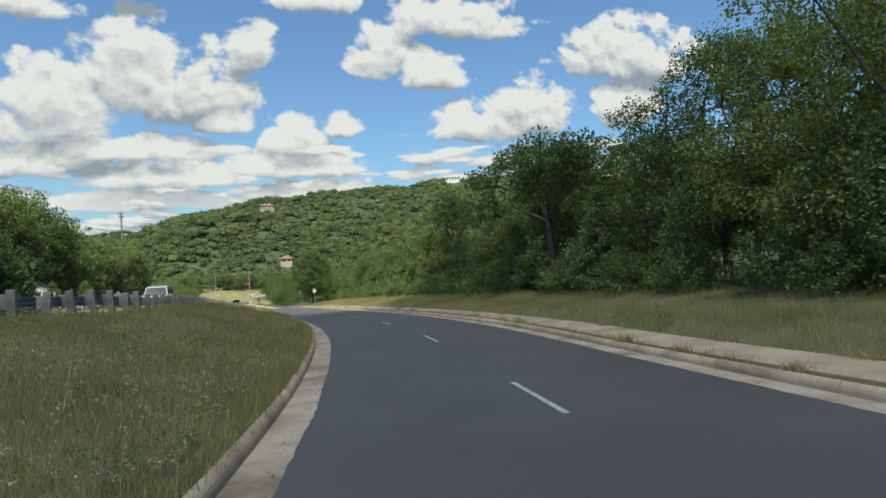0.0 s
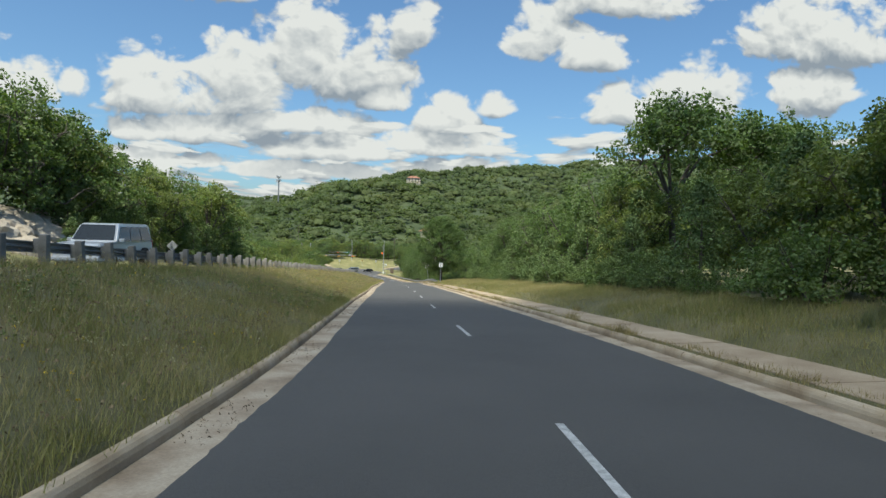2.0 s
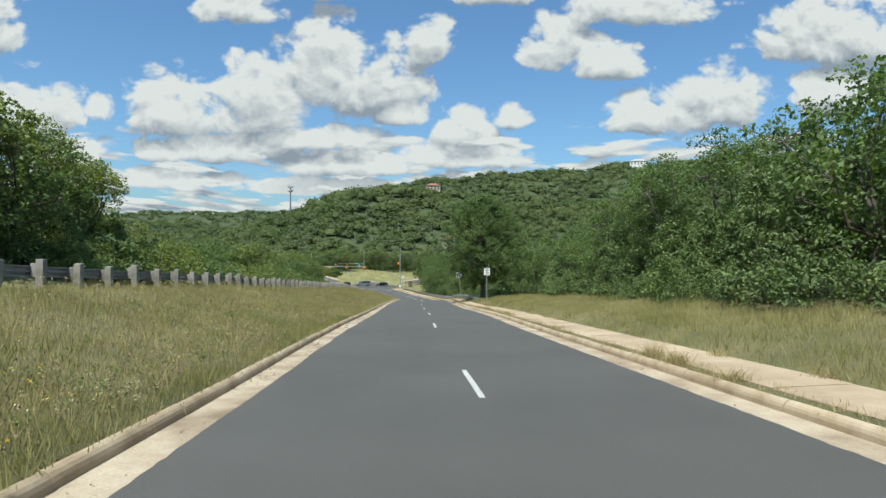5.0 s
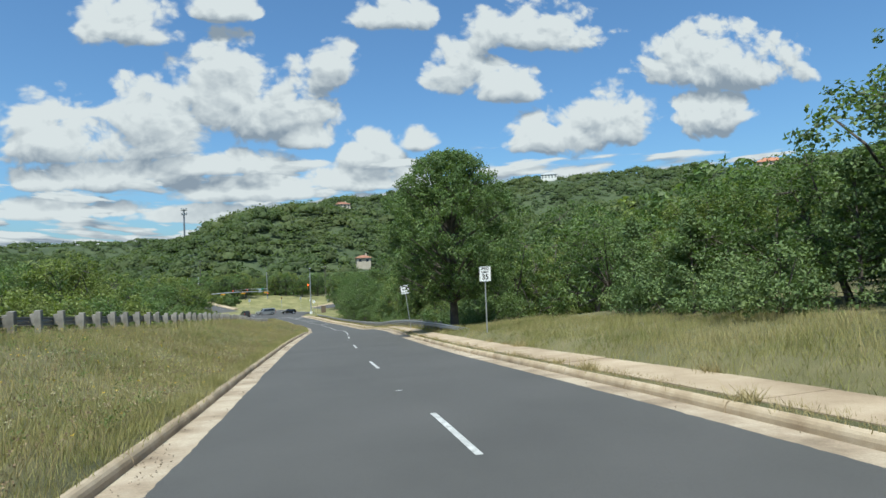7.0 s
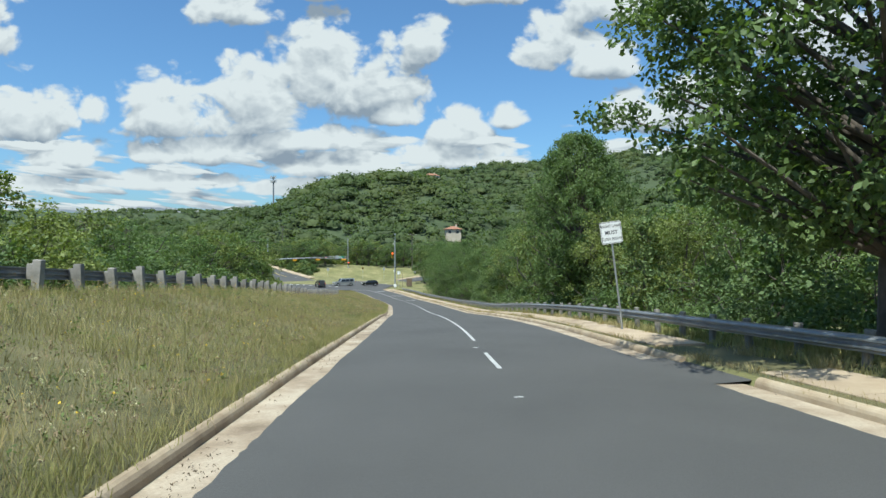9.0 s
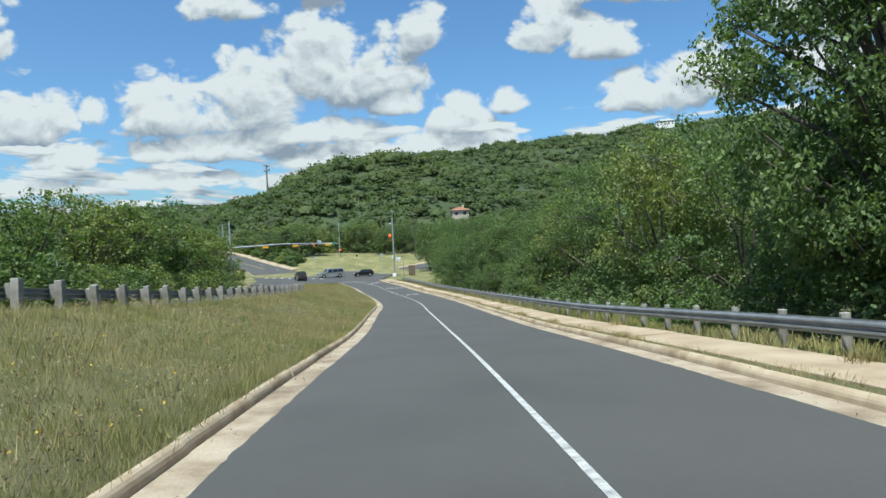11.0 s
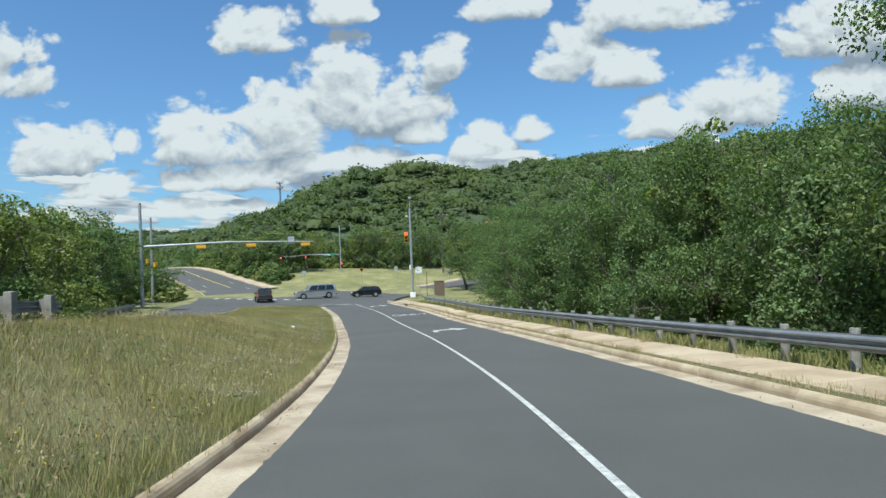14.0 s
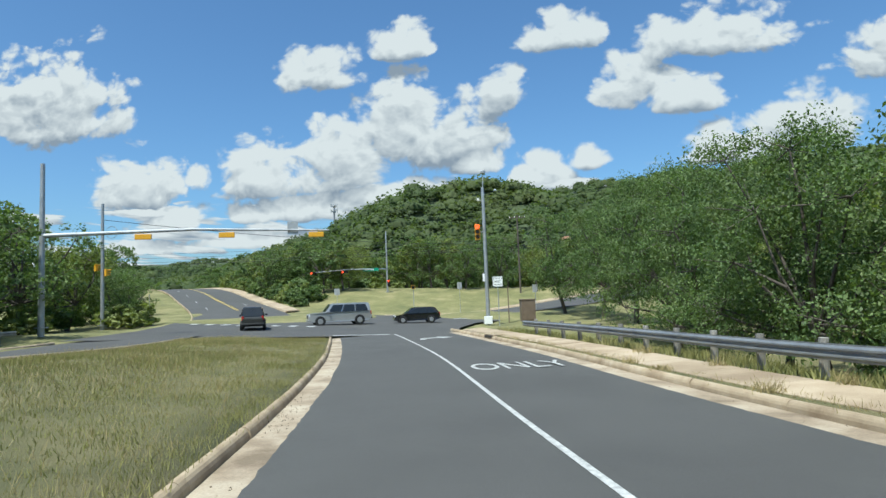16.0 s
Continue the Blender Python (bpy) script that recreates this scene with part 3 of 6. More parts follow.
word = lettering("road_word", "ONLY", 1.05, PAINT, on_road(256.5, 1.8, 0.024), stretch=2.3, thick=0.003)
tagged(word, "white word ONLY painted on the turning lane", "road word", kind="structure")


def turn_arrow(s):
    bm = bmesh.new()
    pts = [(-0.97, -0.85), (-0.67, -0.90), (-0.70, -0.35), (-0.55, 0.0), (-0.2, 0.2), (0.3, 0.25), (0.35, -0.45), (1.0, 0.4), (0.22, 1.5), (0.22, 0.75), (-0.25, 0.65), (-0.65, 0.45), (-0.9, 0.1)]
    f = bm.faces.new([bm.verts.new((x, y, 0)) for x, y in pts])
    g = bmesh.ops.extrude_face_region(bm, geom=[f])
    bmesh.ops.translate(bm, vec=(0, 0, 0.005), verts=[v for v in g["geom"] if isinstance(v, bmesh.types.BMVert)])
    bmesh.ops.triangulate(bm, faces=bm.faces[:])
    a = part("road_arrow", bm, PAINT, None)
    a.matrix_basis = on_road(s, 1.6, 0.02)
    tagged(a, "white right-turn arrow painted on the turning lane", "road arrow", "turn arrows", "structure")


turn_arrow(240.0)
turn_arrow(272.5)

apron = sweep("spillway", ROAD, 143.3, 146.9, 0.6, [(3.45, -0.022), (4.1, 0.02), (4.45, 0.115), (6.3, 0.13)], ASPHALT)
tagged(apron, "dark asphalt spillway through a gap in the kerb", "spillway", kind="structure")

# ---- the meeting of the roads ----

def pad(name, outline, lift, material):
    """A flat area on the crossing's ground."""
    bm = bmesh.new()
    f = bm.faces.new([bm.verts.new((x, y, 0)) for x, y in outline])
    bmesh.ops.triangulate(bm, faces=[f])
    bmesh.ops.subdivide_edges(bm, edges=bm.edges[:], cuts=3, use_grid_fill=True)
    for v in bm.verts:
        v.co.z = float(crossing(v.co.x, v.co.y)) + lift
    return part(name, bm, material, None)


side_l, side_r = ROAD.at(STOP - 0.2, -20.2), ROAD.at(STOP - 0.2, 4.3)
cross = pad("crossing", [(side_r[0], side_r[1]), (-4.3, 286), (-3.4, 294), (-0.5, 301), (5, 306.5), (9.7, 311), (3.7, 320), (-5, 316), (-14, 314.8), (-22, 314.5), (-28, 311),
                         (-33, 314), (-38.5, 305.5), (-34, 297), (-30.5, 288), (-28.5, 281), (side_l[0], side_l[1])], 0.03, ASPHALT)
tagged(cross, "asphalt where the roads meet", "road", kind="structure")
lr = sweep("road", LEFT_ROAD, 28, LEFT_ROAD.last, 3.0, [(-4.7, 0.03), (0, 0.09), (5.8, 0.03)], ASPHALT)
tagged(lr, "asphalt road climbing away between trees", "road", kind="structure")
rr = sweep("road", RIGHT_ROAD, 20, RIGHT_ROAD.last, 3.0, [(-5.5, 0.03), (0, 0.08), (5.5, 0.03)], ASPHALT)
tagged(rr, "asphalt side road climbing past trees", "road", kind="structure")
for l in (0.78, 1.02):
    y = sweep("centre_line", LEFT_ROAD, 46, LEFT_ROAD.last - 20, 2.0, [(l - 0.06, 0.10), (l + 0.06, 0.10)], YELLOW_PAINT)
    tagged(y, "yellow centre line painted on the asphalt", "centre line", kind="structure")
for s, l in ((50, -2.4), (62, -2.4), (74, -2.4), (86, -2.4), (42, 3.3), (54, 3.3)):
    d = sweep("lane_mark", LEFT_ROAD, s, s + 3, 1.0, [(l - 0.06, 0.085), (l + 0.06, 0.085)], PAINT)
    tagged(d, "worn white dash painted on the asphalt", "lane mark", "lane marks", "structure")


def flat_mark(name, corners, label, category, group):
    bm = bmesh.new()
    bm.faces.new([bm.verts.new((x, y, float(crossing(x, y)) + 0.075)) for x, y in corners])
    tagged(part(name, bm, PAINT, None), label, category, group, "structure")


for k in range(8):      # crosswalk over the far carriageway
    c0 = np.array([-29.3 + 1.75 * k, 290.2 - 0.55 * k])
    flat_mark("crosswalk_bar", [c0, c0 + (0.75, -0.2), c0 + (0.45, 1.5), c0 + (-0.3, 1.7)], "white bar of a crosswalk painted on asphalt", "crosswalk bar", "crosswalk bars")
for k in range(9):      # crosswalk over the side road
    c0 = np.array([-6.2 + 0.45 * k, 302.5 + 1.25 * k])
    flat_mark("crosswalk_bar", [c0, c0 + (2.9, 0.2), c0 + (3.0, 0.8), c0 + (0.1, 0.6)], "white bar of a crosswalk painted on asphalt", "crosswalk bar", "crosswalk bars")

# ---- footway ----


def footway(name, way, s0, s1, l0, l1, z0, z1, lift=None, skip=()):
    holder = new(name)
    tagged(holder, "pale sandy concrete footway of jointed slabs", "footway", kind="structure")
    n = int((s1 - s0) / 2.4)
    rng = random.Random(n)
    for i in range(n):
        ss = np.linspace(s0 + i * (s1 - s0) / n + 0.005, s0 + (i + 1) * (s1 - s0) / n - 0.005, 3)
        tip = rng.uniform(-0.010, 0.010)
        if any(p < ss[1] < q for p, q in skip):
            continue
        up = 0.0 if lift is None else lift(ss)
        rows = [way.at(ss, l, z + up) for l, z in ((l0, z0 + tip), (l0 + 0.02, z0 + tip + 0.012), (l1 - 0.02, z1 + tip + 0.012), (l1, z1 + tip), (l1, z1 - 0.1), (l0, z0 - 0.1))]
        v = np.stack(rows, 1).reshape(-1, 3)
        faces = [(r * 6 + j, r * 6 + (j + 1) % 6, r * 6 + 6 + (j + 1) % 6, r * 6 + 6 + j) for r in range(2) for j in range(6)]
        faces += [tuple(range(6)), tuple(range(12, 18))]
        mesh_object("slab", v, faces, FOOTWAY, holder)


# ---- trees ----


def tube(verts, faces, p0, p1, r0, r1, sides=6):
    p0, p1 = np.array(p0, float), np.array(p1, float)
    d = p1 - p0
    d /= np.linalg.norm(d) + 1e-9
    a = np.cross(d, (0.31, 0.95, 0.1))
    a /= np.linalg.norm(a)
    b = np.cross(d, a)
    base = len(verts)
    for p, r in ((p0, r0), (p1, r1)):
        for k in range(sides):
            w = 2 * math.pi * k / sides
            verts.append(tuple(p + r * (math.cos(w) * a + math.sin(w) * b)))
    for k in range(sides):
        faces.append((base + k, base + (k + 1) % sides, base + sides + (k + 1) % sides, base + sides + k))


def leaf_cloud(rng, centres, radii, per, size, droop=0.35):
    """Many small four-cornered leaf sprays about the given places."""
    n = len(centres) * per
    c = np.repeat(centres, per, 0)
    r = np.repeat(radii, per)[:, None]
    d = rng.normal(size=(n, 3))
    d /= np.linalg.norm(d, axis=1)[:, None]
    p = c + d * r * rng.uniform(0.25, 1.0, (n, 1)) ** 0.6 * (1.0, 1.0, 0.75)
    nrm = d * 0.6 + rng.normal(size=(n, 3)) * 0.6 + (0, 0, droop)
    nrm /= np.linalg.norm(nrm, axis=1)[:, None]
    a = np.cross(nrm, rng.normal(size=(n, 3)))
    a /= np.linalg.norm(a, axis=1)[:, None] + 1e-9
    b = np.cross(nrm, a)
    s = size * rng.uniform(0.6, 1.3, (n, 1))
    v = np.stack([p - a * s, p - b * s * 0.55 + nrm * s * 0.12, p + a * s, p + b * s * 0.55 + nrm * s * 0.12], 1).reshape(-1, 3)
    f = np.arange(4 * n).reshape(n, 4)
    return v, f


def fast_mesh(name, v, f, material):
    me = bpy.data.meshes.new(name)
    n = len(f)
    me.vertices.add(len(v))
    me.vertices.foreach_set("co", np.ascontiguousarray(v, dtype=np.float32).ravel())
    me.loops.add(4 * n)
    me.loops.foreach_set("vertex_index", np.ascontiguousarray(f, dtype=np.int32).ravel())
    me.polygons.add(n)
    me.polygons.foreach_set("loop_start", np.arange(0, 4 * n, 4, dtype=np.int32))
    me.materials.append(material)
    me.update()
    me.validate()
    return me


def make_tree(name, seed, height, spread, kind, label, per=46, clumps=110, leaf=0.17, material=None):
    """A tree at the origin: a trunk with limbs, and a crown of leaf sprays round their ends."""
    rng = np.random.default_rng(seed)
    root = new(name)
    root.empty_display_size = 0.3
    tagged(root, label, "bush" if kind == "bush" else "tree")
    wv, wf = [], []
    centres, radii = [], []
    if kind in ("full", "umbrella"):
        low = {"full": 0.24, "umbrella": 0.68}[kind]
        fork = height * (0.45 if kind == "umbrella" else rng.uniform(0.22, 0.32))
        lean = rng.normal(size=2) * 0.05 * height
        top = np.array([lean[0], lean[1], fork])
        tube(wv, wf, (0, 0, -0.4), top * (0.5, 0.5, 0.5), 0.045 * height * 0.5, 0.036 * height * 0.5, 8)
        tube(wv, wf, top * 0.5, top, 0.018 * height, 0.016 * height, 8)
        lobes = []
        for k in range(int(rng.integers(6, 9)) + (5 if kind == "full" else 0)):
            w = 2 * math.pi * (k + rng.uniform(-0.3, 0.3)) * 0.382
            reach = spread * rng.uniform(0.45, 0.8)
            tip = np.array([math.cos(w) * reach, math.sin(w) * reach, height * rng.uniform(low, 0.88)])
            lobes.append((tip, spread * rng.uniform(0.32, 0.48)))
        lobes.append((np.array([lean[0] * 2, lean[1] * 2, height * 0.86]), spread * 0.45))
        for tip, r in lobes:
            knee = top * 0.45 + tip * 0.55 + rng.normal(size=3) * 0.05 * height
            tube(wv, wf, top, knee, 0.010 * height, 0.006 * height, 6)
            tube(wv, wf, knee, tip, 0.006 * height, 0.003 * height, 5)
            for _ in range(max(3, clumps // len(lobes))):
                d = rng.normal(size=3) + (0, 0, 0.25)
                d /= np.linalg.norm(d)
                q = tip + d * r * (rng.uniform(0.5, 1.1) if clumps > 100 else rng.uniform(0.15, 0.95)) * (1, 1, 0.72)
                q[2] = min(q[2], height * rng.uniform(0.93, 1.0))
                if q[2] < 0.12 * height:
                    continue
                centres.append(q)
                radii.append(rng.uniform(0.07, 0.13) * spread + 0.12)
                if rng.random() < 0.4:
                    tube(wv, wf, tip, q, 0.0025 * height, 0.001 * height, 4)
        if kind == "full":      # leaves within, so that the crown closes
            for _ in range(clumps // 3):
                w, h = rng.uniform(0, 6.28), rng.uniform(0.16, 0.92)
                reach = spread * (0.18 + 0.34 * math.sin(math.pi * min(1.0, h * 1.05)) ** 0.7) * rng.uniform(0.1, 1.0) ** 0.5
                centres.append(np.array([math.cos(w) * reach, math.sin(w) * reach, h * height]))
                radii.append(rng.uniform(0.12, 0.19) * spread)
    elif kind == "tall":
        fork = 0.16 * height
        tube(wv, wf, (0, 0, -0.4), (0, 0, fork), 0.026 * height, 0.021 * height, 10)
        tube(wv, wf, (0, 0, fork), (0.1, 0, 0.85 * height), 0.018 * height, 0.004 * height, 8)
        turned = rng.uniform(0, 6.28, 3)
        for i in range(clumps):
            h = 0.19 + 0.81 * rng.uniform() ** 0.9
            w = rng.uniform(0, 2 * math.pi)
            full = np.interp(h, [0.19, 0.28, 0.42, 0.56, 0.7, 0.82, 0.93, 1.0], [0.35, 0.72, 0.93, 1.0, 0.88, 0.68, 0.46, 0.18])
            full *= 1 + 0.10 * math.sin(3 * w + turned[0] + 9 * h) + 0.08 * math.sin(5 * w + turned[1] - 14 * h)
            reach = spread * full * rng.uniform(0.05, 1.0) ** 0.45
            q = np.array([math.cos(w) * reach, math.sin(w) * reach, h * height])
            centres.append(q)
            radii.append(rng.uniform(0.07, 0.13) * spread)
            if i % 7 == 0:
                tube(wv, wf, (0, 0, max(fork, (h - 0.16) * height * 0.9)), q, 0.007 * height, 0.0015 * height, 5)
    elif kind == "cedar":
        tube(wv, wf, (0, 0, -0.3), (0, 0, height * 0.85), 0.018 * height, 0.004 * height, 6)
        for _ in range(clumps):
            h = rng.uniform(0.06, 1.0) ** 0.9
            rad = spread * (1 - h) ** 0.75 * rng.uniform(0.55, 1.1)
            w = rng.uniform(0, 2 * math.pi)
            q = np.array([math.cos(w) * rad, math.sin(w) * rad, h * height])
            centres.append(q)
            radii.append(rng.uniform(0.12, 0.2) * spread + 0.1)
            if rng.random() < 0.3:
                tube(wv, wf, (0, 0, h * height * 0.85), q, 0.004 * height, 0.002 * height, 4)
    else:
        for k in range(6):
            w = rng.uniform(0, 2 * math.pi)
            tube(wv, wf, (0, 0, -0.2), (math.cos(w) * spread * 0.5, math.sin(w) * spread * 0.5, height * rng.uniform(0.4, 0.8)), 0.012 * height, 0.004 * height, 5)
        for _ in range(clumps):
            d = rng.normal(size=3)
            d /= np.linalg.norm(d)
            d[2] = abs(d[2])
            q = d * (spread, spread, height * 0.88) * rng.uniform(0.45, 0.95) + (0, 0, 0.12 * height)
            centres.append(q)
            radii.append(rng.uniform(0.14, 0.24) * spread)
    wood = mesh_object("trunk", wv, wf, BARK, root, smooth=True)
    v, f = leaf_cloud(rng, np.array(centres), np.array(radii), per, leaf)
    crown = new("crown", fast_mesh("crown", v, f, material))
    crown.parent = root
    return root


SHADE = [make_tree(("oak_tree", "elm_tree")[k], 61 + k, 9.0, 3.9, "full", ("full oak tree leafy nearly to the ground", "full light green elm leafy nearly to the ground")[k], per=30, clumps=190, leaf=0.120, material=(LEAF, LEAF_LIGHT)[k]) for k in range(2)]
UMBRELLA = [make_tree("oak_tree", 91 + k, 9.0, 4.5, "umbrella", "old spreading oak with a high flat crown on bare limbs", per=48, clumps=260, leaf=0.105, material=LEAF) for k in range(2)]
FINE = [make_tree(("oak_tree", "elm_tree")[k], 95 + k, 9.0, 3.9, "full", lab, per=40, clumps=250, leaf=0.090, material=mt) for k, (lab, mt) in enumerate(
    [("leafy oak tree close behind the guardrail", LEAF), ("yellow-green elm tree close behind the guardrail", LEAF_LIGHT)])]
BIG = [make_tree("oak_tree", 61, 9.0, 3.75, "tall", "big dark oak tree with a full oval crown shading the footway", per=84, clumps=860, leaf=0.060, material=LEAF)]
NEAR = [make_tree(("oak_tree", "elm_tree")[k], 195 + k, 9.0, 3.9, "full", lab, per=62, clumps=330, leaf=0.064, material=mt) for k, (lab, mt) in enumerate(
    [("tall dark oak tree close beside the road", LEAF), ("tall light green elm tree close beside the road", LEAF_LIGHT)])]
CEDARS = [make_tree("cedar_tree", 31 + k, 6.0, 2.2, "cedar", "bushy cedar tree with dull green foliage", per=44, clumps=110, leaf=0.090, material=CEDAR) for k in range(3)]
BUSHES = [make_tree("bush", 41 + k, 2.4, 1.9, "bush", "dense green roadside bush", per=36, clumps=50, leaf=0.16, material=(LEAF, LEAF_LIGHT, CEDAR)[k]) for k in range(3)]
THICKET = [make_tree("bush", 141 + k, 2.4, 1.9, "bush", "dense leafy bush close to the road", per=58, clumps=70, leaf=0.060, material=(LEAF, LEAF_LIGHT, CEDAR)[k]) for k in range(3)]
FAR_OAKS = [make_tree(("oak_tree", "elm_tree", "oak_tree")[k], 71 + k, 9.0, 4.7, "full", lab, per=28, clumps=74, leaf=0.215, material=mt) for k, (lab, mt) in enumerate(
    [("full oak tree in the second row of the wood", LEAF), ("light green tree in the second row of the wood", LEAF_LIGHT), ("dark oak tree deep in the wood", LEAF)])]
FAR_CEDARS = [make_tree("cedar_tree", 81, 6.0, 2.3, "cedar", "bushy cedar tree with dull green foliage", per=26, clumps=70, leaf=0.21, material=CEDAR)]
GROWN = []


def plant(kinds, x, y, height, rng, sink=0.15, wide=1.0, group=""):
    src = kinds[rng.randrange(len(kinds))]
    base = {"oak_tree": 9.0, "elm_tree": 9.0, "cedar_tree": 6.0, "bush": 2.4}[src.name.split(".")[0]]
    k = height / base
    m = Matrix.Translation((x, y, ground_z(x, y) - sink)) @ Matrix.Rotation(rng.uniform(0, 6.28), 4, "Z") @ Matrix.Diagonal((k * wide, k * wide, k, 1))
    ob = copy_thing(src, m)
    ob.matrix_basis = m
    if group:
        ob["group"] = group
    GROWN.append(ob)
    return ob


def row(kinds, s0, s1, l0, l1, count, h0, h1, seed, wide=1.0, group=""):
    rng = random.Random(seed)
    for i in range(count):
        s = s0 + (s1 - s0) * (i + rng.uniform(0.1, 0.9)) / count
        l = rng.uniform(l0, l1)
        p = ROAD.at(s, l)
        plant(kinds, float(p[0]), float(p[1]), rng.uniform(h0, h1), rng, wide=wide, group=group)


RIGHT_WOOD, LEFT_WOOD = "trees along the footway", "trees beyond the other carriageway"
LIGHT = [FINE[1], SHADE[1]]
# right of the road, from the start to the guardrail
row(NEAR, 4, 24, 12.5, 15.5, 8, 9.5, 11.5, 1, 0.95, RIGHT_WOOD)
row(FINE + SHADE, 24, 44, 13, 16, 6, 7.4, 8.8, 103, 1.0, RIGHT_WOOD)
row(SHADE, 44, 66, 12.5, 16, 6, 5.2, 6.6, 101, 1.0, RIGHT_WOOD)
row(FAR_OAKS + FAR_CEDARS, 0, 26, 19, 28, 6, 8, 10.5, 2, 1.0, RIGHT_WOOD)
row(FAR_OAKS, 26, 76, 18, 30, 14, 6, 7.5, 102, 1.1, RIGHT_WOOD)
row(CEDARS, 12, 128, 10.6, 13.5, 26, 3.8, 6.5, 4, 1.0, RIGHT_WOOD)
row(THICKET[:1] + THICKET[2:], 6, 128, 10.4, 12.0, 36, 1.5, 2.8, 5, 1.1, "bushes below the trees")
row(FINE + SHADE[:1], 66, 92, 13, 16, 5, 7.0, 8.6, 6, 1.0, RIGHT_WOOD)
row(NEAR[:1] + FINE[:1], 91, 109, 13, 16, 5, 7.4, 8.4, 106, 1.0, RIGHT_WOOD)
row(FINE[:1] + SHADE[:1], 109, 117, 13, 16, 3, 6.0, 6.8, 107, 1.1, RIGHT_WOOD)
row(FINE + SHADE[:1], 117, 133, 13, 16.5, 6, 4.6, 5.6, 109, 1.25, RIGHT_WOOD)
row(SHADE, 76, 108, 18, 30, 9, 7, 9, 7, 1.0, RIGHT_WOOD)
row(SHADE, 108, 135, 18, 30, 7, 5.2, 6.4, 207, 1.2, RIGHT_WOOD)
# the wood behind the guardrail
row(FINE, 152, 224, 11.2, 13.2, 13, 7.6, 10.4, 8, 0.9, RIGHT_WOOD)
row(NEAR[:1], 222, 242, 11.0, 13.2, 5, 9.8, 11.2, 108, 0.85, RIGHT_WOOD)
row(NEAR[:1], 243, 263, 11.0, 13.2, 5, 8.8, 10.0, 208, 0.92, RIGHT_WOOD)
row(SHADE, 142, 262, 15, 24, 24, 9.5, 12.5, 9, 1.0, RIGHT_WOOD)
row(FAR_OAKS, 140, 275, 26, 40, 20, 11, 14, 10, 1.1, RIGHT_WOOD)
row(THICKET[:1] + THICKET[2:], 146, 222, 9.0, 10.6, 20, 1.6, 3.0, 11, 1.1, "bushes behind the guardrail")
row(THICKET[:1] + THICKET[2:], 222, 256, 10.5, 13, 9, 1.4, 2.6, 111, 1.1, "bushes behind the guardrail")
row(CEDARS, 150, 255, 9.4, 12, 13, 5, 7.5, 12, 1.0, RIGHT_WOOD)
# beyond the other carriageway
row(LIGHT + SHADE, 14, 56, -32, -25, 8, 8, 11, 13, 1.05, LEFT_WOOD)
row(LIGHT + SHADE, 56, 80, -38, -34, 5, 11, 13, 113, 1.05, LEFT_WOOD)
row(SHADE + FINE[1:], 66, 86, -31, -28, 5, 10, 12, 213, 1.0, LEFT_WOOD)
row(LIGHT + SHADE, 80, 134, -32, -25, 10, 8, 11, 114, 1.05, LEFT_WOOD)
row(FAR_OAKS, 14, 134, -48, -34, 18, 8, 11, 14, 1.1, LEFT_WOOD)
row(CEDARS + BUSHES, 10, 56, -25, -22.5, 10, 2.5, 4.6, 15, 1.0, LEFT_WOOD)
row(CEDARS, 56, 80, -24, -22.5, 3, 2.5, 3.6, 115, 1.0, LEFT_WOOD)
row(CEDARS, 78, 93, -28, -26, 6, 3.5, 5.5, 117, 1.0, LEFT_WOOD)
row(CEDARS, 93, 136, -28, -25.5, 14, 4.0, 6.5, 118, 1.0, LEFT_WOOD)
row(CEDARS, 14, 56, -28, -25, 10, 4.0, 6.0, 119, 1.0, LEFT_WOOD)
row(CEDARS + BUSHES, 94, 134, -25, -22.5, 14, 2.5, 4.6, 116, 1.0, LEFT_WOOD)
row(SHADE, 138, 212, -32, -24.5, 17, 6, 8.6, 16, 1.25, LEFT_WOOD)
row(SHADE, 212, 268, -31, -25, 15, 8.6, 11.4, 216, 1.1, LEFT_WOOD)
row(FAR_OAKS, 126, 262, -60, -36, 24, 8, 11, 17, 1.2, LEFT_WOOD)
row(THICKET, 110, 260, -24.5, -22, 50, 2.6, 4.4, 18, 1.3, LEFT_WOOD)
rng_one = random.Random(77)
plant(BIG, 12.9, 143.2, 12.6, rng_one, wide=1.0)
plant(BIG, 15.95, 177.4, 1.7 - float(ground_z(15.95, 177.4)), random.Random(5), wide=0.75)
plant(NEAR[:1], 13.3, 244.4, -6.1 - float(ground_z(13.3, 244.4)), random.Random(9), wide=0.85, group=RIGHT_WOOD)
for x, y, h in [(21.8, 63.5, 11.6), (18.0, 34.0, 10.2), (29, 66, 11.0)]:
    plant(UMBRELLA, x, y, h, rng_one, group=RIGHT_WOOD)
for x, y, top, w in [(17.85, 195.8, -3.0, 0.6), (17.4, 205.0, -3.6, 0.9), (16.6, 213.6, -5.2, 0.9)]:
    plant(NEAR[:1], x, y, top - float(ground_z(x, y)), random.Random(int(y)), wide=w, group=RIGHT_WOOD)
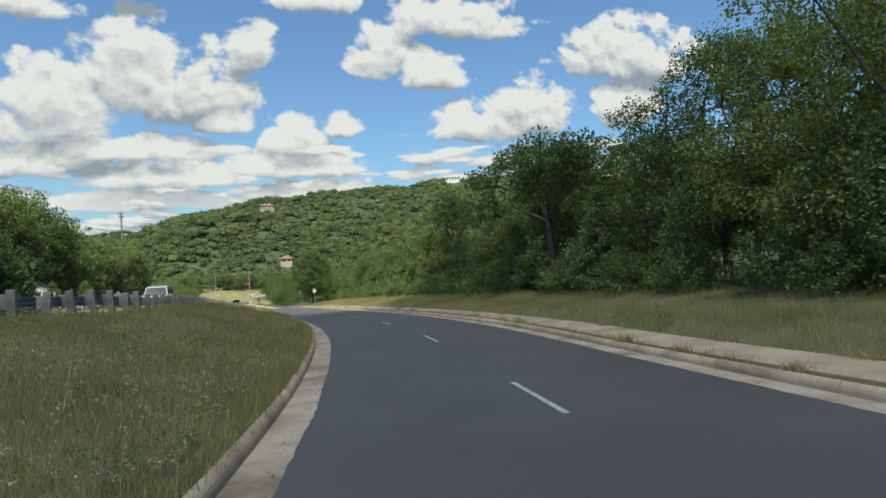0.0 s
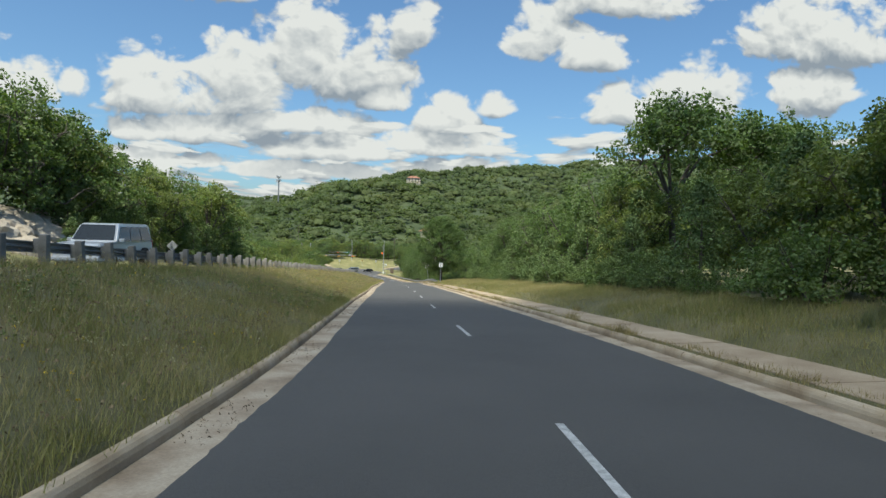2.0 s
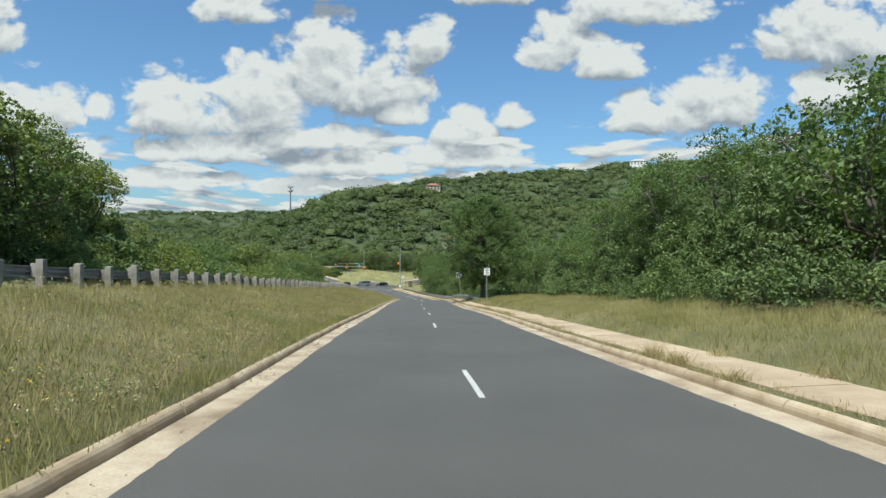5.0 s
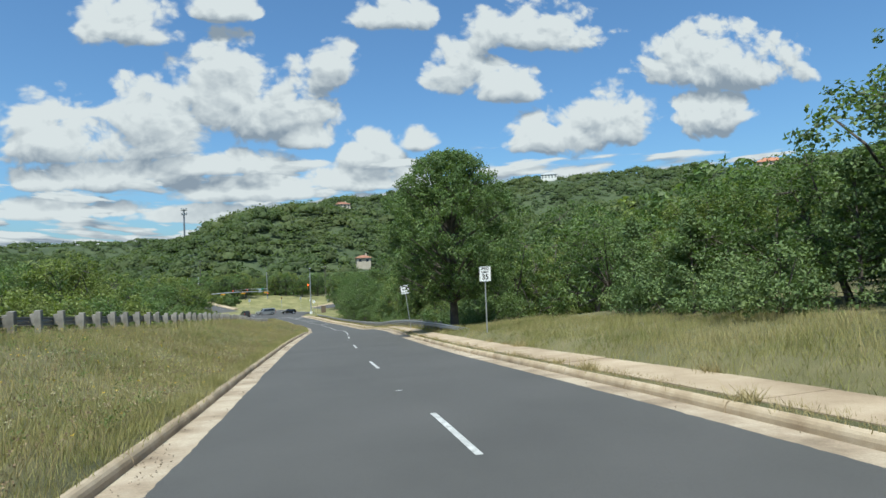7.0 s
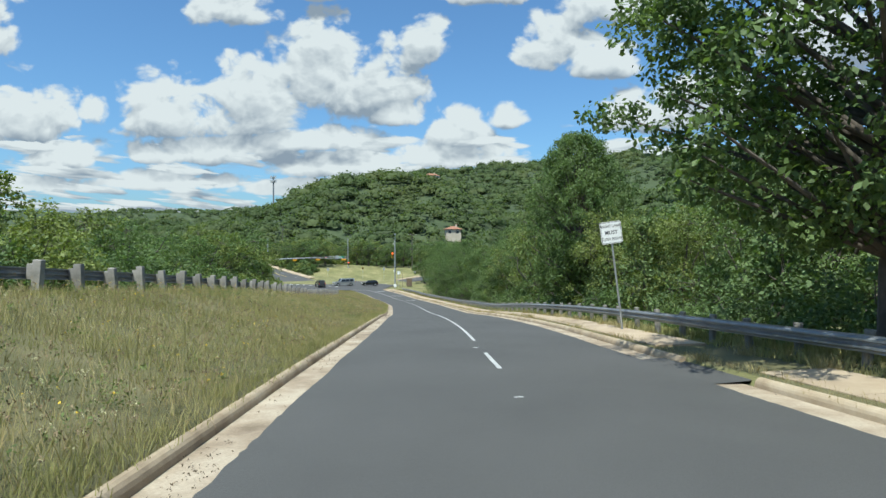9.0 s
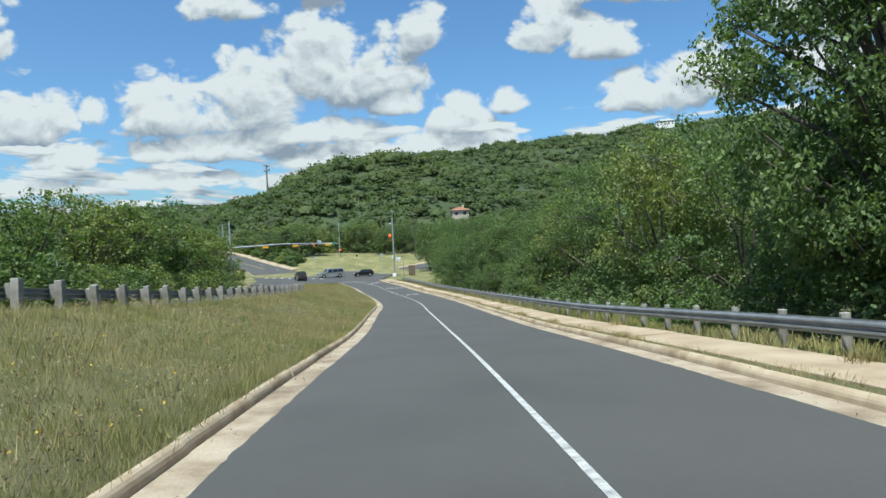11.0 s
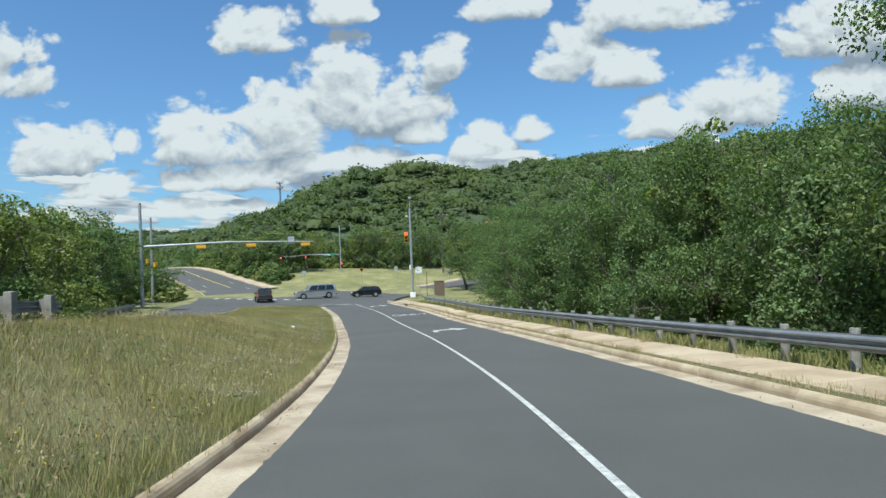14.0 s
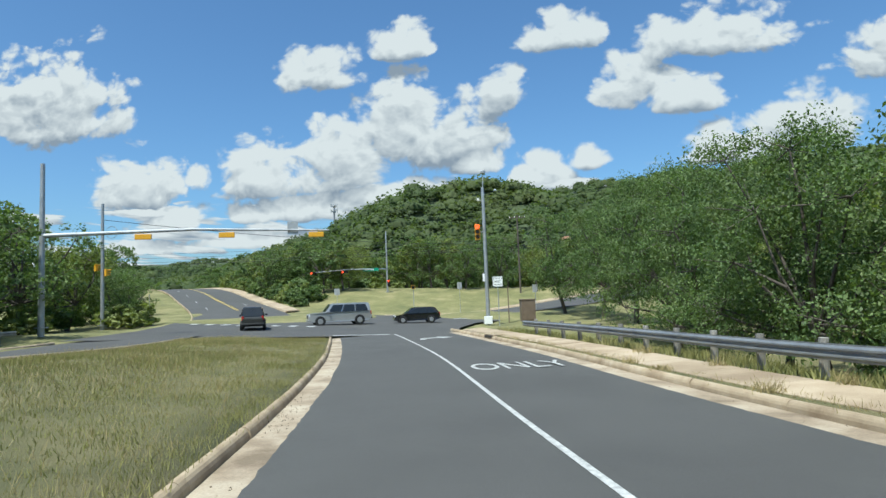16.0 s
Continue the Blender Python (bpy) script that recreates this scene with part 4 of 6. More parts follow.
for x, y, h in [(-34.5, 271, 10.6), (-38, 281, 10), (-41, 290, 8.5), (-44, 283, 11.5), (-48, 298, 9), (-36, 264, 10.4), (-41, 274, 11.6), (-53, 290, 11), (-54, 306, 8), (-60, 318, 8.5), (-66, 330, 9), (-43, 300, 6), (-37, 293, 4.5), (-47, 309, 6)]:
    plant(SHADE, x, y, h, rng_one, wide=1.15, group="trees by the far carriageway")
    plant(BUSHES, x + rng_one.uniform(-1.5, 1.5), y - 1.5, rng_one.uniform(2.6, 4.0), rng_one, wide=1.3, group="bushes by the far carriageway")
for x, y, h in [(12, 298, 9), (16, 291, 9.5), (20, 300, 9), (26, 308, 9), (9, 287, 9.5), (14, 280, 11), (22, 285, 11), (30, 296, 11), (34, 312, 9), (44, 320, 9), (30, 303, 10), (26, 318, 8), (38, 330, 9)]:
    plant(SHADE + LIGHT[:1], x + 5.5, y, h, rng_one, group="trees by the side road")
for x, y, top, w in [(5.9, 303.5, -5.2, 0.85), (10.0, 289.0, -4.6, 0.85), (10.6, 278.5, -5.8, 0.8), (8.6, 297.5, -5.8, 0.8), (9.4, 268.5, -8.0, 0.85), (13.4, 285.0, -5.0, 0.9)]:
    plant(NEAR[:1] if y < 290 else FINE[:1], x, y, top - float(ground_z(x, y)), random.Random(int(10 * y)), wide=w, group="trees by the side road")
rng_k = random.Random(19)
for x in (-47, -40, -33, -27, -13, -7, -1, 5, 11):      # first row along the top of the grassy bank
    y = 341 + 0.12 * x + rng_k.uniform(-2.5, 3.5)
    if min(np.hypot(LEFT_ROAD.p[:, 0] - x, LEFT_ROAD.p[:, 1] - y)) > 9.5 and min(np.hypot(RIGHT_ROAD.p[:, 0] - x, RIGHT_ROAD.p[:, 1] - y)) > 8:
        plant(SHADE, x, y, rng_k.uniform(7.6, 9.6), rng_k, wide=1.1, group="trees on the grassy bank")
for s in np.arange(44, 118, 4.5):
    for l, lo, hi in ((rng_one.uniform(11, 14), 3.6, 6.5), (rng_one.uniform(15, 20), 6, 9), (rng_one.uniform(-17, -12.5), 4, 8)):
        p = LEFT_ROAD.at(s + rng_one.uniform(-1.5, 1.5), l)
        if p[0] > -38 and p[1] < 337:      # clear of the signal arm
            continue
        plant(SHADE + FAR_OAKS[:1], float(p[0]), float(p[1]), rng_one.uniform(lo, hi), rng_one, wide=1.2, group="trees along the climbing road")
for s in np.arange(52, 110, 3.2):
    p = LEFT_ROAD.at(s, rng_one.uniform(9.5, 11))
    plant(BUSHES, float(p[0]), float(p[1]), rng_one.uniform(1.6, 2.8), rng_one, wide=1.2, group="bushes along the climbing road")
for k in range(130):
    x = rng_one.uniform(-95, 66)
    y = rng_one.uniform(336, 398) + 0.12 * x + (6 if -30 < x < 6 else 0)
    if min(np.hypot(LEFT_ROAD.p[:, 0] - x, LEFT_ROAD.p[:, 1] - y)) < 11 or min(np.hypot(RIGHT_ROAD.p[:, 0] - x, RIGHT_ROAD.p[:, 1] - y)) < 9:
        continue
    front = y < 352 + 0.12 * x
    plant(FAR_OAKS + (SHADE if front else FAR_OAKS), x, y, rng_one.uniform(7.5, 10.5), rng_one, wide=1.05, group="trees on the grassy bank")

rng_u = random.Random(31)
for k in range(90):      # undergrowth behind the bank's first trees
    x = rng_u.uniform(-70, 58)
    y = rng_u.uniform(356, 392) + 0.12 * x
    if min(np.hypot(LEFT_ROAD.p[:, 0] - x, LEFT_ROAD.p[:, 1] - y)) < 10 or min(np.hypot(RIGHT_ROAD.p[:, 0] - x, RIGHT_ROAD.p[:, 1] - y)) < 9:
        continue
    plant(BUSHES, x, y, rng_u.uniform(2.6, 4.6), rng_u, wide=1.3, group="undergrowth on the grassy bank")
for s in np.arange(56, 114, 2.2):
    p = LEFT_ROAD.at(s, rng_u.uniform(10.5, 15))
    plant(BUSHES, float(p[0]), float(p[1]), rng_u.uniform(2.4, 3.8), rng_u, wide=1.15, group="bushes along the climbing road")

PATTERNS = SHADE + BIG + UMBRELLA + FINE + NEAR + THICKET + FAR_OAKS + FAR_CEDARS + CEDARS + BUSHES
for k, src in enumerate(PATTERNS):      # the patterns themselves stand far out in the woods
    src.matrix_basis = Matrix.Translation((150 + 14 * k, 300, float(hills(150 + 14 * k, 300))))


def build_far_woods():
    """The wooded hills: thousands of small crowns of leaf sprays round a dark core, in one mesh."""
    rng = np.random.default_rng(5)
    n = 58000
    x, y = rng.uniform(-520, 520, n), rng.uniform(-20, 1300, n)
    keep = (y > 392 + 0.1 * x) | (x < -95) | (x > 62)
    keep &= np.hypot(x - 57, y - 352) > 6
    keep &= (y > 120) | (np.abs(x) > 60)
    seen = np.abs(x - 0.20 * y + 40) < 130 + 0.50 * y       # what the walk looks at
    d = np.hypot(x, y - 120)
    keep &= rng.random(n) < np.where(seen, np.clip(380.0 / np.maximum(d, 60), 0.30, 0.70), 0.08)
    x, y, d, seen = x[keep], y[keep], d[keep], seen[keep]
    ok = np.ones(len(x), bool)
    for way, room in ((LEFT_ROAD, 13), (RIGHT_ROAD, 9)):
        ok &= np.array([np.hypot(way.p[:, 0] - a, way.p[:, 1] - b).min() for a, b in zip(x, y)]) > room
    x, y, d, seen = x[ok], y[ok], d[ok], seen[ok]
    q = np.array([ground_far(a, b) for a, b in zip(x, y)])
    r = (2.4 + 5.8 * rng.uniform(0, 1, len(x)) ** 2.6) * np.where(d > 420, 1.15, 1.0)
    h = rng.uniform(1.2, 4.0, len(x))
    mid = np.stack([x, y, q + h], 1)
    rings, around = 3, 7
    unit = np.array([[math.sin(a) * math.cos(w), math.sin(a) * math.sin(w), math.cos(a)] for a in (1.9, 1.2, 0.5) for w in np.linspace(0, 2 * math.pi, around, endpoint=False)])
    quads = np.array([(i * around + j, i * around + (j + 1) % around, (i + 1) * around + (j + 1) % around, (i + 1) * around + j) for i in range(rings - 1) for j in range(around)])
    hull = unit[None] * (1, 1, 0.66) * r[:, None, None] * rng.uniform(0.50, 0.72, (len(x), len(unit), 1)) + mid[:, None]
    v1 = hull.reshape(-1, 3)
    f1 = (np.arange(len(x)) * len(unit))[:, None, None] + quads[None]
    per = np.where(seen & (y > 100), np.where(d < 520, 42, 26), 5)
    c, rr_ = np.repeat(mid, per, 0), np.repeat(r, per)[:, None]
    m = len(c)
    dirs = rng.normal(size=(m, 3))
    dirs[:, 2] = np.abs(dirs[:, 2]) * 1.2 - 0.25
    dirs /= np.linalg.norm(dirs, axis=1)[:, None]
    lump = np.array([noise.noise((a * 0.9, b * 0.9, e * 0.9)) for a, b, e in (dirs[:4096] * 2.0)])
    p = c + dirs * rr_ * (rng.uniform(0.72, 1.0, (m, 1)) + 0.22 * np.resize(lump, m)[:, None]) * (1, 1, 0.66)
    nrm = dirs * 0.45 + rng.normal(size=(m, 3)) * 0.45 + (0, 0, 0.70)
    nrm /= np.linalg.norm(nrm, axis=1)[:, None]
    a = np.cross(nrm, rng.normal(size=(m, 3)))
    a /= np.linalg.norm(a, axis=1)[:, None]
    b = np.cross(nrm, a)
    sz = rr_ ** 0.5 * rng.uniform(0.22, 0.46, (m, 1))
    v2 = np.stack([p - a * sz, p - b * sz * 0.7, p + a * sz, p + b * sz * 0.7], 1).reshape(-1, 3)
    v = np.concatenate([v1, v2])
    faces = np.concatenate([f1.reshape(-1, 4), np.arange(4 * m).reshape(m, 4) + len(v1)])
    ob = new("far_woods", fast_mesh("far_woods", v, faces, CANOPY))
    tagged(ob, "low oak woods covering the hillsides", "woods", kind="stuff")


def ground_far(x, y):
    if abs(x) > 130 or y > 420:
        return float(hills(x, y))
    return ground_z(x, y)


build_far_woods()

# ---- guardrails ----
W_BEAM = [(0.0, -0.155), (0.0, -0.125), (0.075, -0.085), (0.075, -0.05), (0.0, -0.015), (0.0, 0.015), (0.075, 0.05), (0.075, 0.085), (0.0, 0.125), (0.0, 0.155)]
WHITE = plain("white paint", (0.78, 0.78, 0.76), 0.45)
SIGN_WHITE = plain("white sign sheet", (0.80, 0.81, 0.80), 0.4)
SIGN_BLACK = plain("black sign ink", (0.02, 0.02, 0.02), 0.5)
SIGN_GREEN = plain("green sign sheet", (0.01, 0.22, 0.13), 0.4)
SIGN_BACK = surface("bare aluminium", [(0.38, 0.39, 0.39), (0.50, 0.51, 0.51)], 0.5, 4.0, 30.0, 0.1, 0.0, metal=0.5)
SIGNAL_YELLOW = plain("yellow signal housing", (0.72, 0.36, 0.02), 0.45)
SIGNAL_BLACK = plain("black signal face", (0.015, 0.015, 0.015), 0.5)
LENS_OFF = plain("unlit lens", (0.06, 0.05, 0.04), 0.2)
LENS_RED = plain("lit red lens", (1.0, 0.07, 0.02), 0.3, glow=2.5)
DARK_STEEL = surface("dull zinc steel", [(0.20, 0.21, 0.22), (0.32, 0.33, 0.34)], 0.5, 2.0, 30.0, 0.15, 0.05, metal=0.7)


def guardrail(label, s0, s1, l, height, face, post_gap=1.905, lift=None, post_r=0.095, post_top=0.08, group=""):
    """A W-beam rail on round posts, or thick ones on square timbers; face +1: the rail looks to the right of the road."""
    rail = thing("guardrail", Matrix(), label, "guardrail", group)
    n = int((s1 - s0) / post_gap)
    rng = random.Random(n + int(s0))

    def floor(s):
        return float(lift(s)) if lift else 0.0

    pieces = max(1, int((s1 - s0) / 3.81))
    for i in range(pieces):
        ss = np.linspace(s0 + i * (s1 - s0) / pieces - (0.12 if i else 0), s0 + (i + 1) * (s1 - s0) / pieces, 4)
        up = np.array([floor(s) for s in ss]) + height
        out = []
        for off, z in W_BEAM:
            out.append(way_rows(ss, l + face * (0.02 + off + (0.004 if i % 2 else 0)), z + up))
        for off, z in reversed(W_BEAM):
            out.append(way_rows(ss, l + face * (0.016 + off + (0.004 if i % 2 else 0)), z + up))
        v = np.stack(out, 1).reshape(-1, 3)
        k = len(out)
        faces = [(r * k + j, r * k + (j + 1) % k, (r + 1) * k + (j + 1) % k, (r + 1) * k + j) for r in range(3) for j in range(k)]
        mesh_object("rail", v, faces, RAIL, rail)
    timber = post_r > 0.1
    if timber:
        top = height + 0.155 + post_top
        post = box((0.21, 0.21, top + 0.5), (0, 0, top / 2 - 0.25), 0.018)
    else:
        post = rod((0, 0, -0.5), (0, 0, height + 0.155 + post_top), post_r, post_r * 0.96, 10)
    first = part("post", post, POST_WOOD, rail)
    block = part("block", box((0.15, 0.19, 0.40), (-0.175, 0, height + 0.02), 0.014), POST_WOOD, first) if timber else None
    for i in range(n + 1):
        s = s0 + 0.3 + i * post_gap
        if s > s1:
            break
        p = way_rows(np.array([s]), l - face * (0.08 + post_r), floor(s))[0]
        m = Matrix.Translation((p[0], p[1], p[2] + rng.uniform(-0.09, 0.05) * timber)) @ Matrix.Rotation(radians(rng.gauss(0, 2.6)), 4, "X") @ Matrix.Rotation(radians(rng.gauss(0, 2.6)), 4, "Y")
        if i == 0:
            first.matrix_basis = m
        else:
            o = new("post", first.data)
            o.parent, o.matrix_basis = rail, m
            if timber:
                new("block", block.data).parent = o
    return rail


def way_rows(ss, l, z):
    return ROAD.at(np.asarray(ss, float), l, z)


guardrail("galvanised guardrail on round wooden posts behind the footway", 143, STOP - 9, 6.05, 0.56, -1, lift=lambda s: 0.12)
# its turned-down end
def rail_end():
    t = thing("guardrail_end", Matrix(), "twisted galvanised guardrail end sloping into the grass", "guardrail end")
    out = []
    for k in range(7):
        f = k / 6
        s = 143 - 6.5 * f
        p = way_rows(np.array([s]), 6.03 + 0.75 * f**1.5, 0.12 + 0.56 * (1 - f) + 0.35 * f)[0]
        c, sn = math.cos(f * 1.5), math.sin(f * 1.5)
        out.append([p + np.array([-off * c + z * sn, 0.0, z * c + off * sn]) for off, z in W_BEAM])
    v = np.array(out).reshape(-1, 3)
    k = len(W_BEAM)
    mesh_object("rail", v, [(r * k + j, r * k + j + 1, (r + 1) * k + j + 1, (r + 1) * k + j) for r in range(6) for j in range(k - 1)], RAIL, t)


rail_end()
guardrail("low guardrail on square grey timber posts along the grassy median", -25, 228, POSTS_L - 0.25, 0.50, -1, lift=lambda s: float(rise(s)) - 0.02, post_r=0.14, post_top=0.18)
guardrail("galvanised guardrail at the edge of the far carriageway", 222, 281, -23.2, 0.55, 1, lift=lambda s: float(rise(s)) + 0.1)

# ---- signs ----


def sign_post(parent, top, material=STEEL, r=0.032, base=-0.4):
    return part("post", rod((0, 0, base), (0, 0, top), r, r, 10), material, parent)


def panel(parent, w, h, z, material, label="", turn=0.0, y=-0.045, name="panel"):
    bm = box((w, 0.006, h), (0, 0, 0))
    bmesh.ops.bevel(bm, geom=[e for e in bm.edges if abs((e.verts[0].co - e.verts[1].co).y) > 0.003], offset=0.04 * min(1, w), segments=4, affect="EDGES")
    p = part(name, bm, material, parent, label)
    p.matrix_basis = Matrix.Translation((0, y, z)) @ Matrix.Rotation(radians(turn), 4, "Y")
    return p


def frame_line(parent, w, h, t, material):
    bm = None
    for sx, sz, at in ((w, t, (0, 0, h / 2 - t / 2)), (w, t, (0, 0, -h / 2 + t / 2)), (t, h - 2 * t, (w / 2 - t / 2, 0, 0)), (t, h - 2 * t, (-w / 2 + t / 2, 0, 0))):
        bm = box((sx, 0.003, sz), at, bm=bm)
    b = part("border", bm, material, parent)
    b.matrix_basis = Matrix.Translation((0, -0.0055, 0))


def text_on(parent, lines):
    face = Matrix.Rotation(radians(90), 4, "X")
    for body, size, z, bold in lines:
        lettering("lettering", body, size, SIGN_BLACK, Matrix.Translation((0, -0.0055, z)) @ face, parent, thick=0.001, bold=bold)


def speed_sign(x, y, z, turn):
    t = thing("speed_sign", Matrix.Translation((x, y, ground_z(x, y))) @ Matrix.Rotation(radians(turn), 4, "Z"), "white speed limit sign on a steel post in the grass", "road sign")
    top = z - ground_z(x, y)
    sign_post(t, top + 0.36)
    p = panel(t, 0.61, 0.76, top, SIGN_WHITE)
    frame_line(p, 0.585, 0.735, 0.014, SIGN_BLACK)
    text_on(p, [("SPEED", 0.165, 0.26, 0.004), ("LIMIT", 0.165, 0.09, 0.004), ("35", 0.36, -0.16, 0.009)])
    return t


speed_sign(12.0, 130.5, -4.93, 4)


def lane_sign(x, y, z, turn, size, label):
    g = ground_z(x, y)
    t = thing("lane_sign", Matrix.Translation((x, y, g)) @ Matrix.Rotation(radians(turn), 4, "Z"), label, "road sign", "lane signs")
    t.matrix_basis = t.matrix_basis @ Matrix.Rotation(radians(-7 if y < 200 else 0), 4, "Y")
    sign_post(t, z - g + size / 2 - 0.03)
    p = panel(t, size, size, z - g, SIGN_WHITE)
    frame_line(p, size * 0.95, size * 0.95, 0.014, SIGN_BLACK)
    text_on(p, [("RIGHT LANE", size * 0.165, size * 0.29, 0.0015), ("MUST", size * 0.24, 0.0, 0.003), ("TURN RIGHT", size * 0.165, -size * 0.29, 0.001)])


lane_sign(11.05, 153.1, -6.25, 5, 0.78, "white lane sign on a leaning post behind the guardrail")
lane_sign(-1.2, 291.8, -13.4, 8, 0.9, "white lane sign on a post by the signal pole")


def back_sign(x, y, z, turn, w, h, tilt, label):
    g = ground_z(x, y)
    t = thing("road_sign", Matrix.Translation((x, y, g)) @ Matrix.Rotation(radians(turn), 4, "Z"), label, "road sign")
    sign_post(t, z - g + (0.3 if not tilt else 0.1))
    panel(t, w, h, z - g, SIGN_BACK, turn=tilt, y=0.045)
    return t


d = back_sign(-17.1, 88.3, -1.6, 0, 0.76, 0.76, 45, "back of a grey diamond warning sign on a post")
panel(d, 0.45, 0.45, 0.0, SIGN_BACK, name="plate").location.z = -1.6 - ground_z(-17.1, 88.3) - 0.8
back_sign(-24.0, 321.0, -13.3, 10, 0.75, 0.9, 0, "back of a grey road sign on a post")
back_sign(3.0, 309.5, -14.0, 5, 0.6, 0.9, 0, "grey road sign by the side road")

# ---- traffic signals ----


def signal_head(parent, lit, m, faces_us, housing=SIGNAL_YELLOW):
    """Three lenses in a housing, along z; the lenses look along -y."""
    h = part("signal_head", box((0.36, 0.2, 1.07), (0, 0, 0), 0.03), housing, parent)
    h.matrix_basis = m
    for k in range(3):
        z = 0.34 - 0.34 * k
        lens = part("lens", rod((0, -0.09, z), (0, -0.125, z), 0.14, 0.13, 18), LENS_RED if (lit and k == 0 and faces_us) else LENS_OFF, h)
        bm = bmesh.new()
        for i in range(13):
            a = math.pi * (i / 12) * 1.25 - 0.39
            c, s = math.cos(a), math.sin(a)
            q = [bm.verts.new((0.16 * c, y, z + 0.16 * s)) for y in (-0.1, -0.34)]
            if i:
                bm.faces.new((old[0], q[0], q[1], old[1]))
            old = q
        part("visor", bm, housing, h)
    return h


def mast(x, y, base, top, r, label, cap=True):
    t = thing("signal_mast", Matrix.Translation((x, y, base)), label, "traffic signal")
    part("pole", rod((0, 0, -0.5), (0, 0, top - base), r, r * 0.72, 16), STEEL, t)
    part("base_plate", box((0.6, 0.6, 0.06), (0, 0, 0.1), 0.01), STEEL, t)
    return t


def arm_of(t, a, b, r0, r1):
    mid = (Vector(a) + Vector(b)) / 2 + Vector((0, 0, 0.25))
    bm = rod(a, mid, r0, (r0 + r1) / 2, 12)
    rod(mid, b, (r0 + r1) / 2, r1, 12, bm)
    part("mast_arm", bm, STEEL, t)


SIDEWAYS = Matrix.Rotation(radians(90), 4, "Y")
one = mast(-31.2, 275.0, -15.6, -4.5, 0.2, "tall galvanised signal pole with a long arm over the road")
a0, a1 = Vector((0, 0, 6.2)), Vector((17.9, 6.0, 6.3))
arm_of(one, a0, a1, 0.15, 0.06)
yaw_arm = math.atan2(a1.y, a1.x)
for f in (0.33, 0.62, 0.95):
    p = a0.lerp(a1, f) + Vector((0, 0, 0.13 * 4 * f * (1 - f) - 0.32))
    signal_head(one, False, Matrix.Translation(p) @ Matrix.Rotation(yaw_arm + math.pi, 4, "Z") @ SIDEWAYS, False)
    part("bracket", rod(p + Vector((0, 0, 0.1)), p + Vector((0, 0, 0.36)), 0.03), STEEL, one)
p = a0.lerp(a1, 0.86)
pb = part("back_of_sign", box((0.75, 0.01, 0.9), (0, 0, 0), 0.0), SIGN_BACK, one, "bare back of a sign")
pb.matrix_basis = Matrix.Translation(p + Vector((0, 0.12, 0.25))) @ Matrix.Rotation(yaw_arm, 4, "Z")
two = mast(-37.2, 289.7, -16.0, -4.7, 0.18, "tall galvanised signal pole standing among trees")
for dx, dz in ((-0.55, 5.4), (0.45, 4.9)):
    signal_head(two, False, Matrix.Translation((dx, -0.1, dz)) @ Matrix.Rotation(radians(150), 4, "Z") @ Matrix.Diagonal((1, 1, 0.6, 1)), False)
bm = bmesh.new()
ring = [(0.9 + 0.55 * math.cos(a) * 1.0, 0.0, 8.6 + 0.55 * math.sin(a)) for a in np.linspace(-2.6, 2.6, 15)]
for q0, q1 in zip(ring, ring[1:]):
    rod(q0, q1, 0.025, 0.025, 6, bm)
part("cable_loop", bm, DARK_STEEL, two)
three = mast(-19.3, 334.1, float(ground_z(-19.3, 334.1)), -3.6, 0.16, "galvanised signal pole with a short arm on the grassy bank")
zb = float(ground_z(-19.3, 334.1))
arm_of(three, (0, 0, -9.75 - zb), (-12.2, -1.5, -9.9 - zb), 0.11, 0.06)
for f in (0.55, 0.96):
    signal_head(three, True, Matrix.Translation((-12.2 * f, -1.5 * f - 0.1, -10.0 - zb)) @ Matrix.Rotation(radians(8), 4, "Z") @ Matrix.Rotation(radians(-90), 4, "Y"), True, SIGNAL_BLACK)
nm = part("street_sign", box((2.6, 0.02, 0.5), (-2.6, -0.35, -9.75 - zb), 0.004), SIGN_GREEN, three, "green street sign with unreadable white bars")
part("sign_bar", box((1.5, 0.006, 0.16), (-2.8, -0.365, -9.75 - zb)), SIGN_WHITE, nm)
signal_head(three, True, Matrix.Translation((0.25, -0.25, -12.0 - zb)), True, SIGNAL_BLACK)
four = mast(-2.2, 293.2, -17.15, -4.6, 0.19, "galvanised signal pole with a camera above the street corner")
part("finial", rod((0, 0, 12.4), (0.12, 0, 13.9), 0.05, 0.035, 8), STEEL, four)
part("lamp_box", box((0.45, 0.35, 0.3), (0.1, 0, 14.0), 0.05), STEEL, four)
part("camera_box", box((0.22, 0.5, 0.22), (-0.45, -0.1, 11.4), 0.04), WHITE, four)
part("camera_bracket", rod((0, 0, 11.2), (-0.45, -0.1, 11.4), 0.03), STEEL, four)
signal_head(four, True, Matrix.Translation((-0.62, -0.2, 8.4)) @ Matrix.Diagonal((1.35, 1.35, 1.35, 1)), True)
part("signal_bracket", rod((0, 0, 8.4), (-0.5, -0.1, 8.4), 0.04), STEEL, four)
part("foot_box", box((0.75, 0.75, 0.7), (0, 0, 0.3), 0.03), WHITE, four, "white box round the pole's foot")
part("button_box", box((0.2, 0.15, 0.7), (-0.25, -0.1, 4.2), 0.02), WHITE, four)

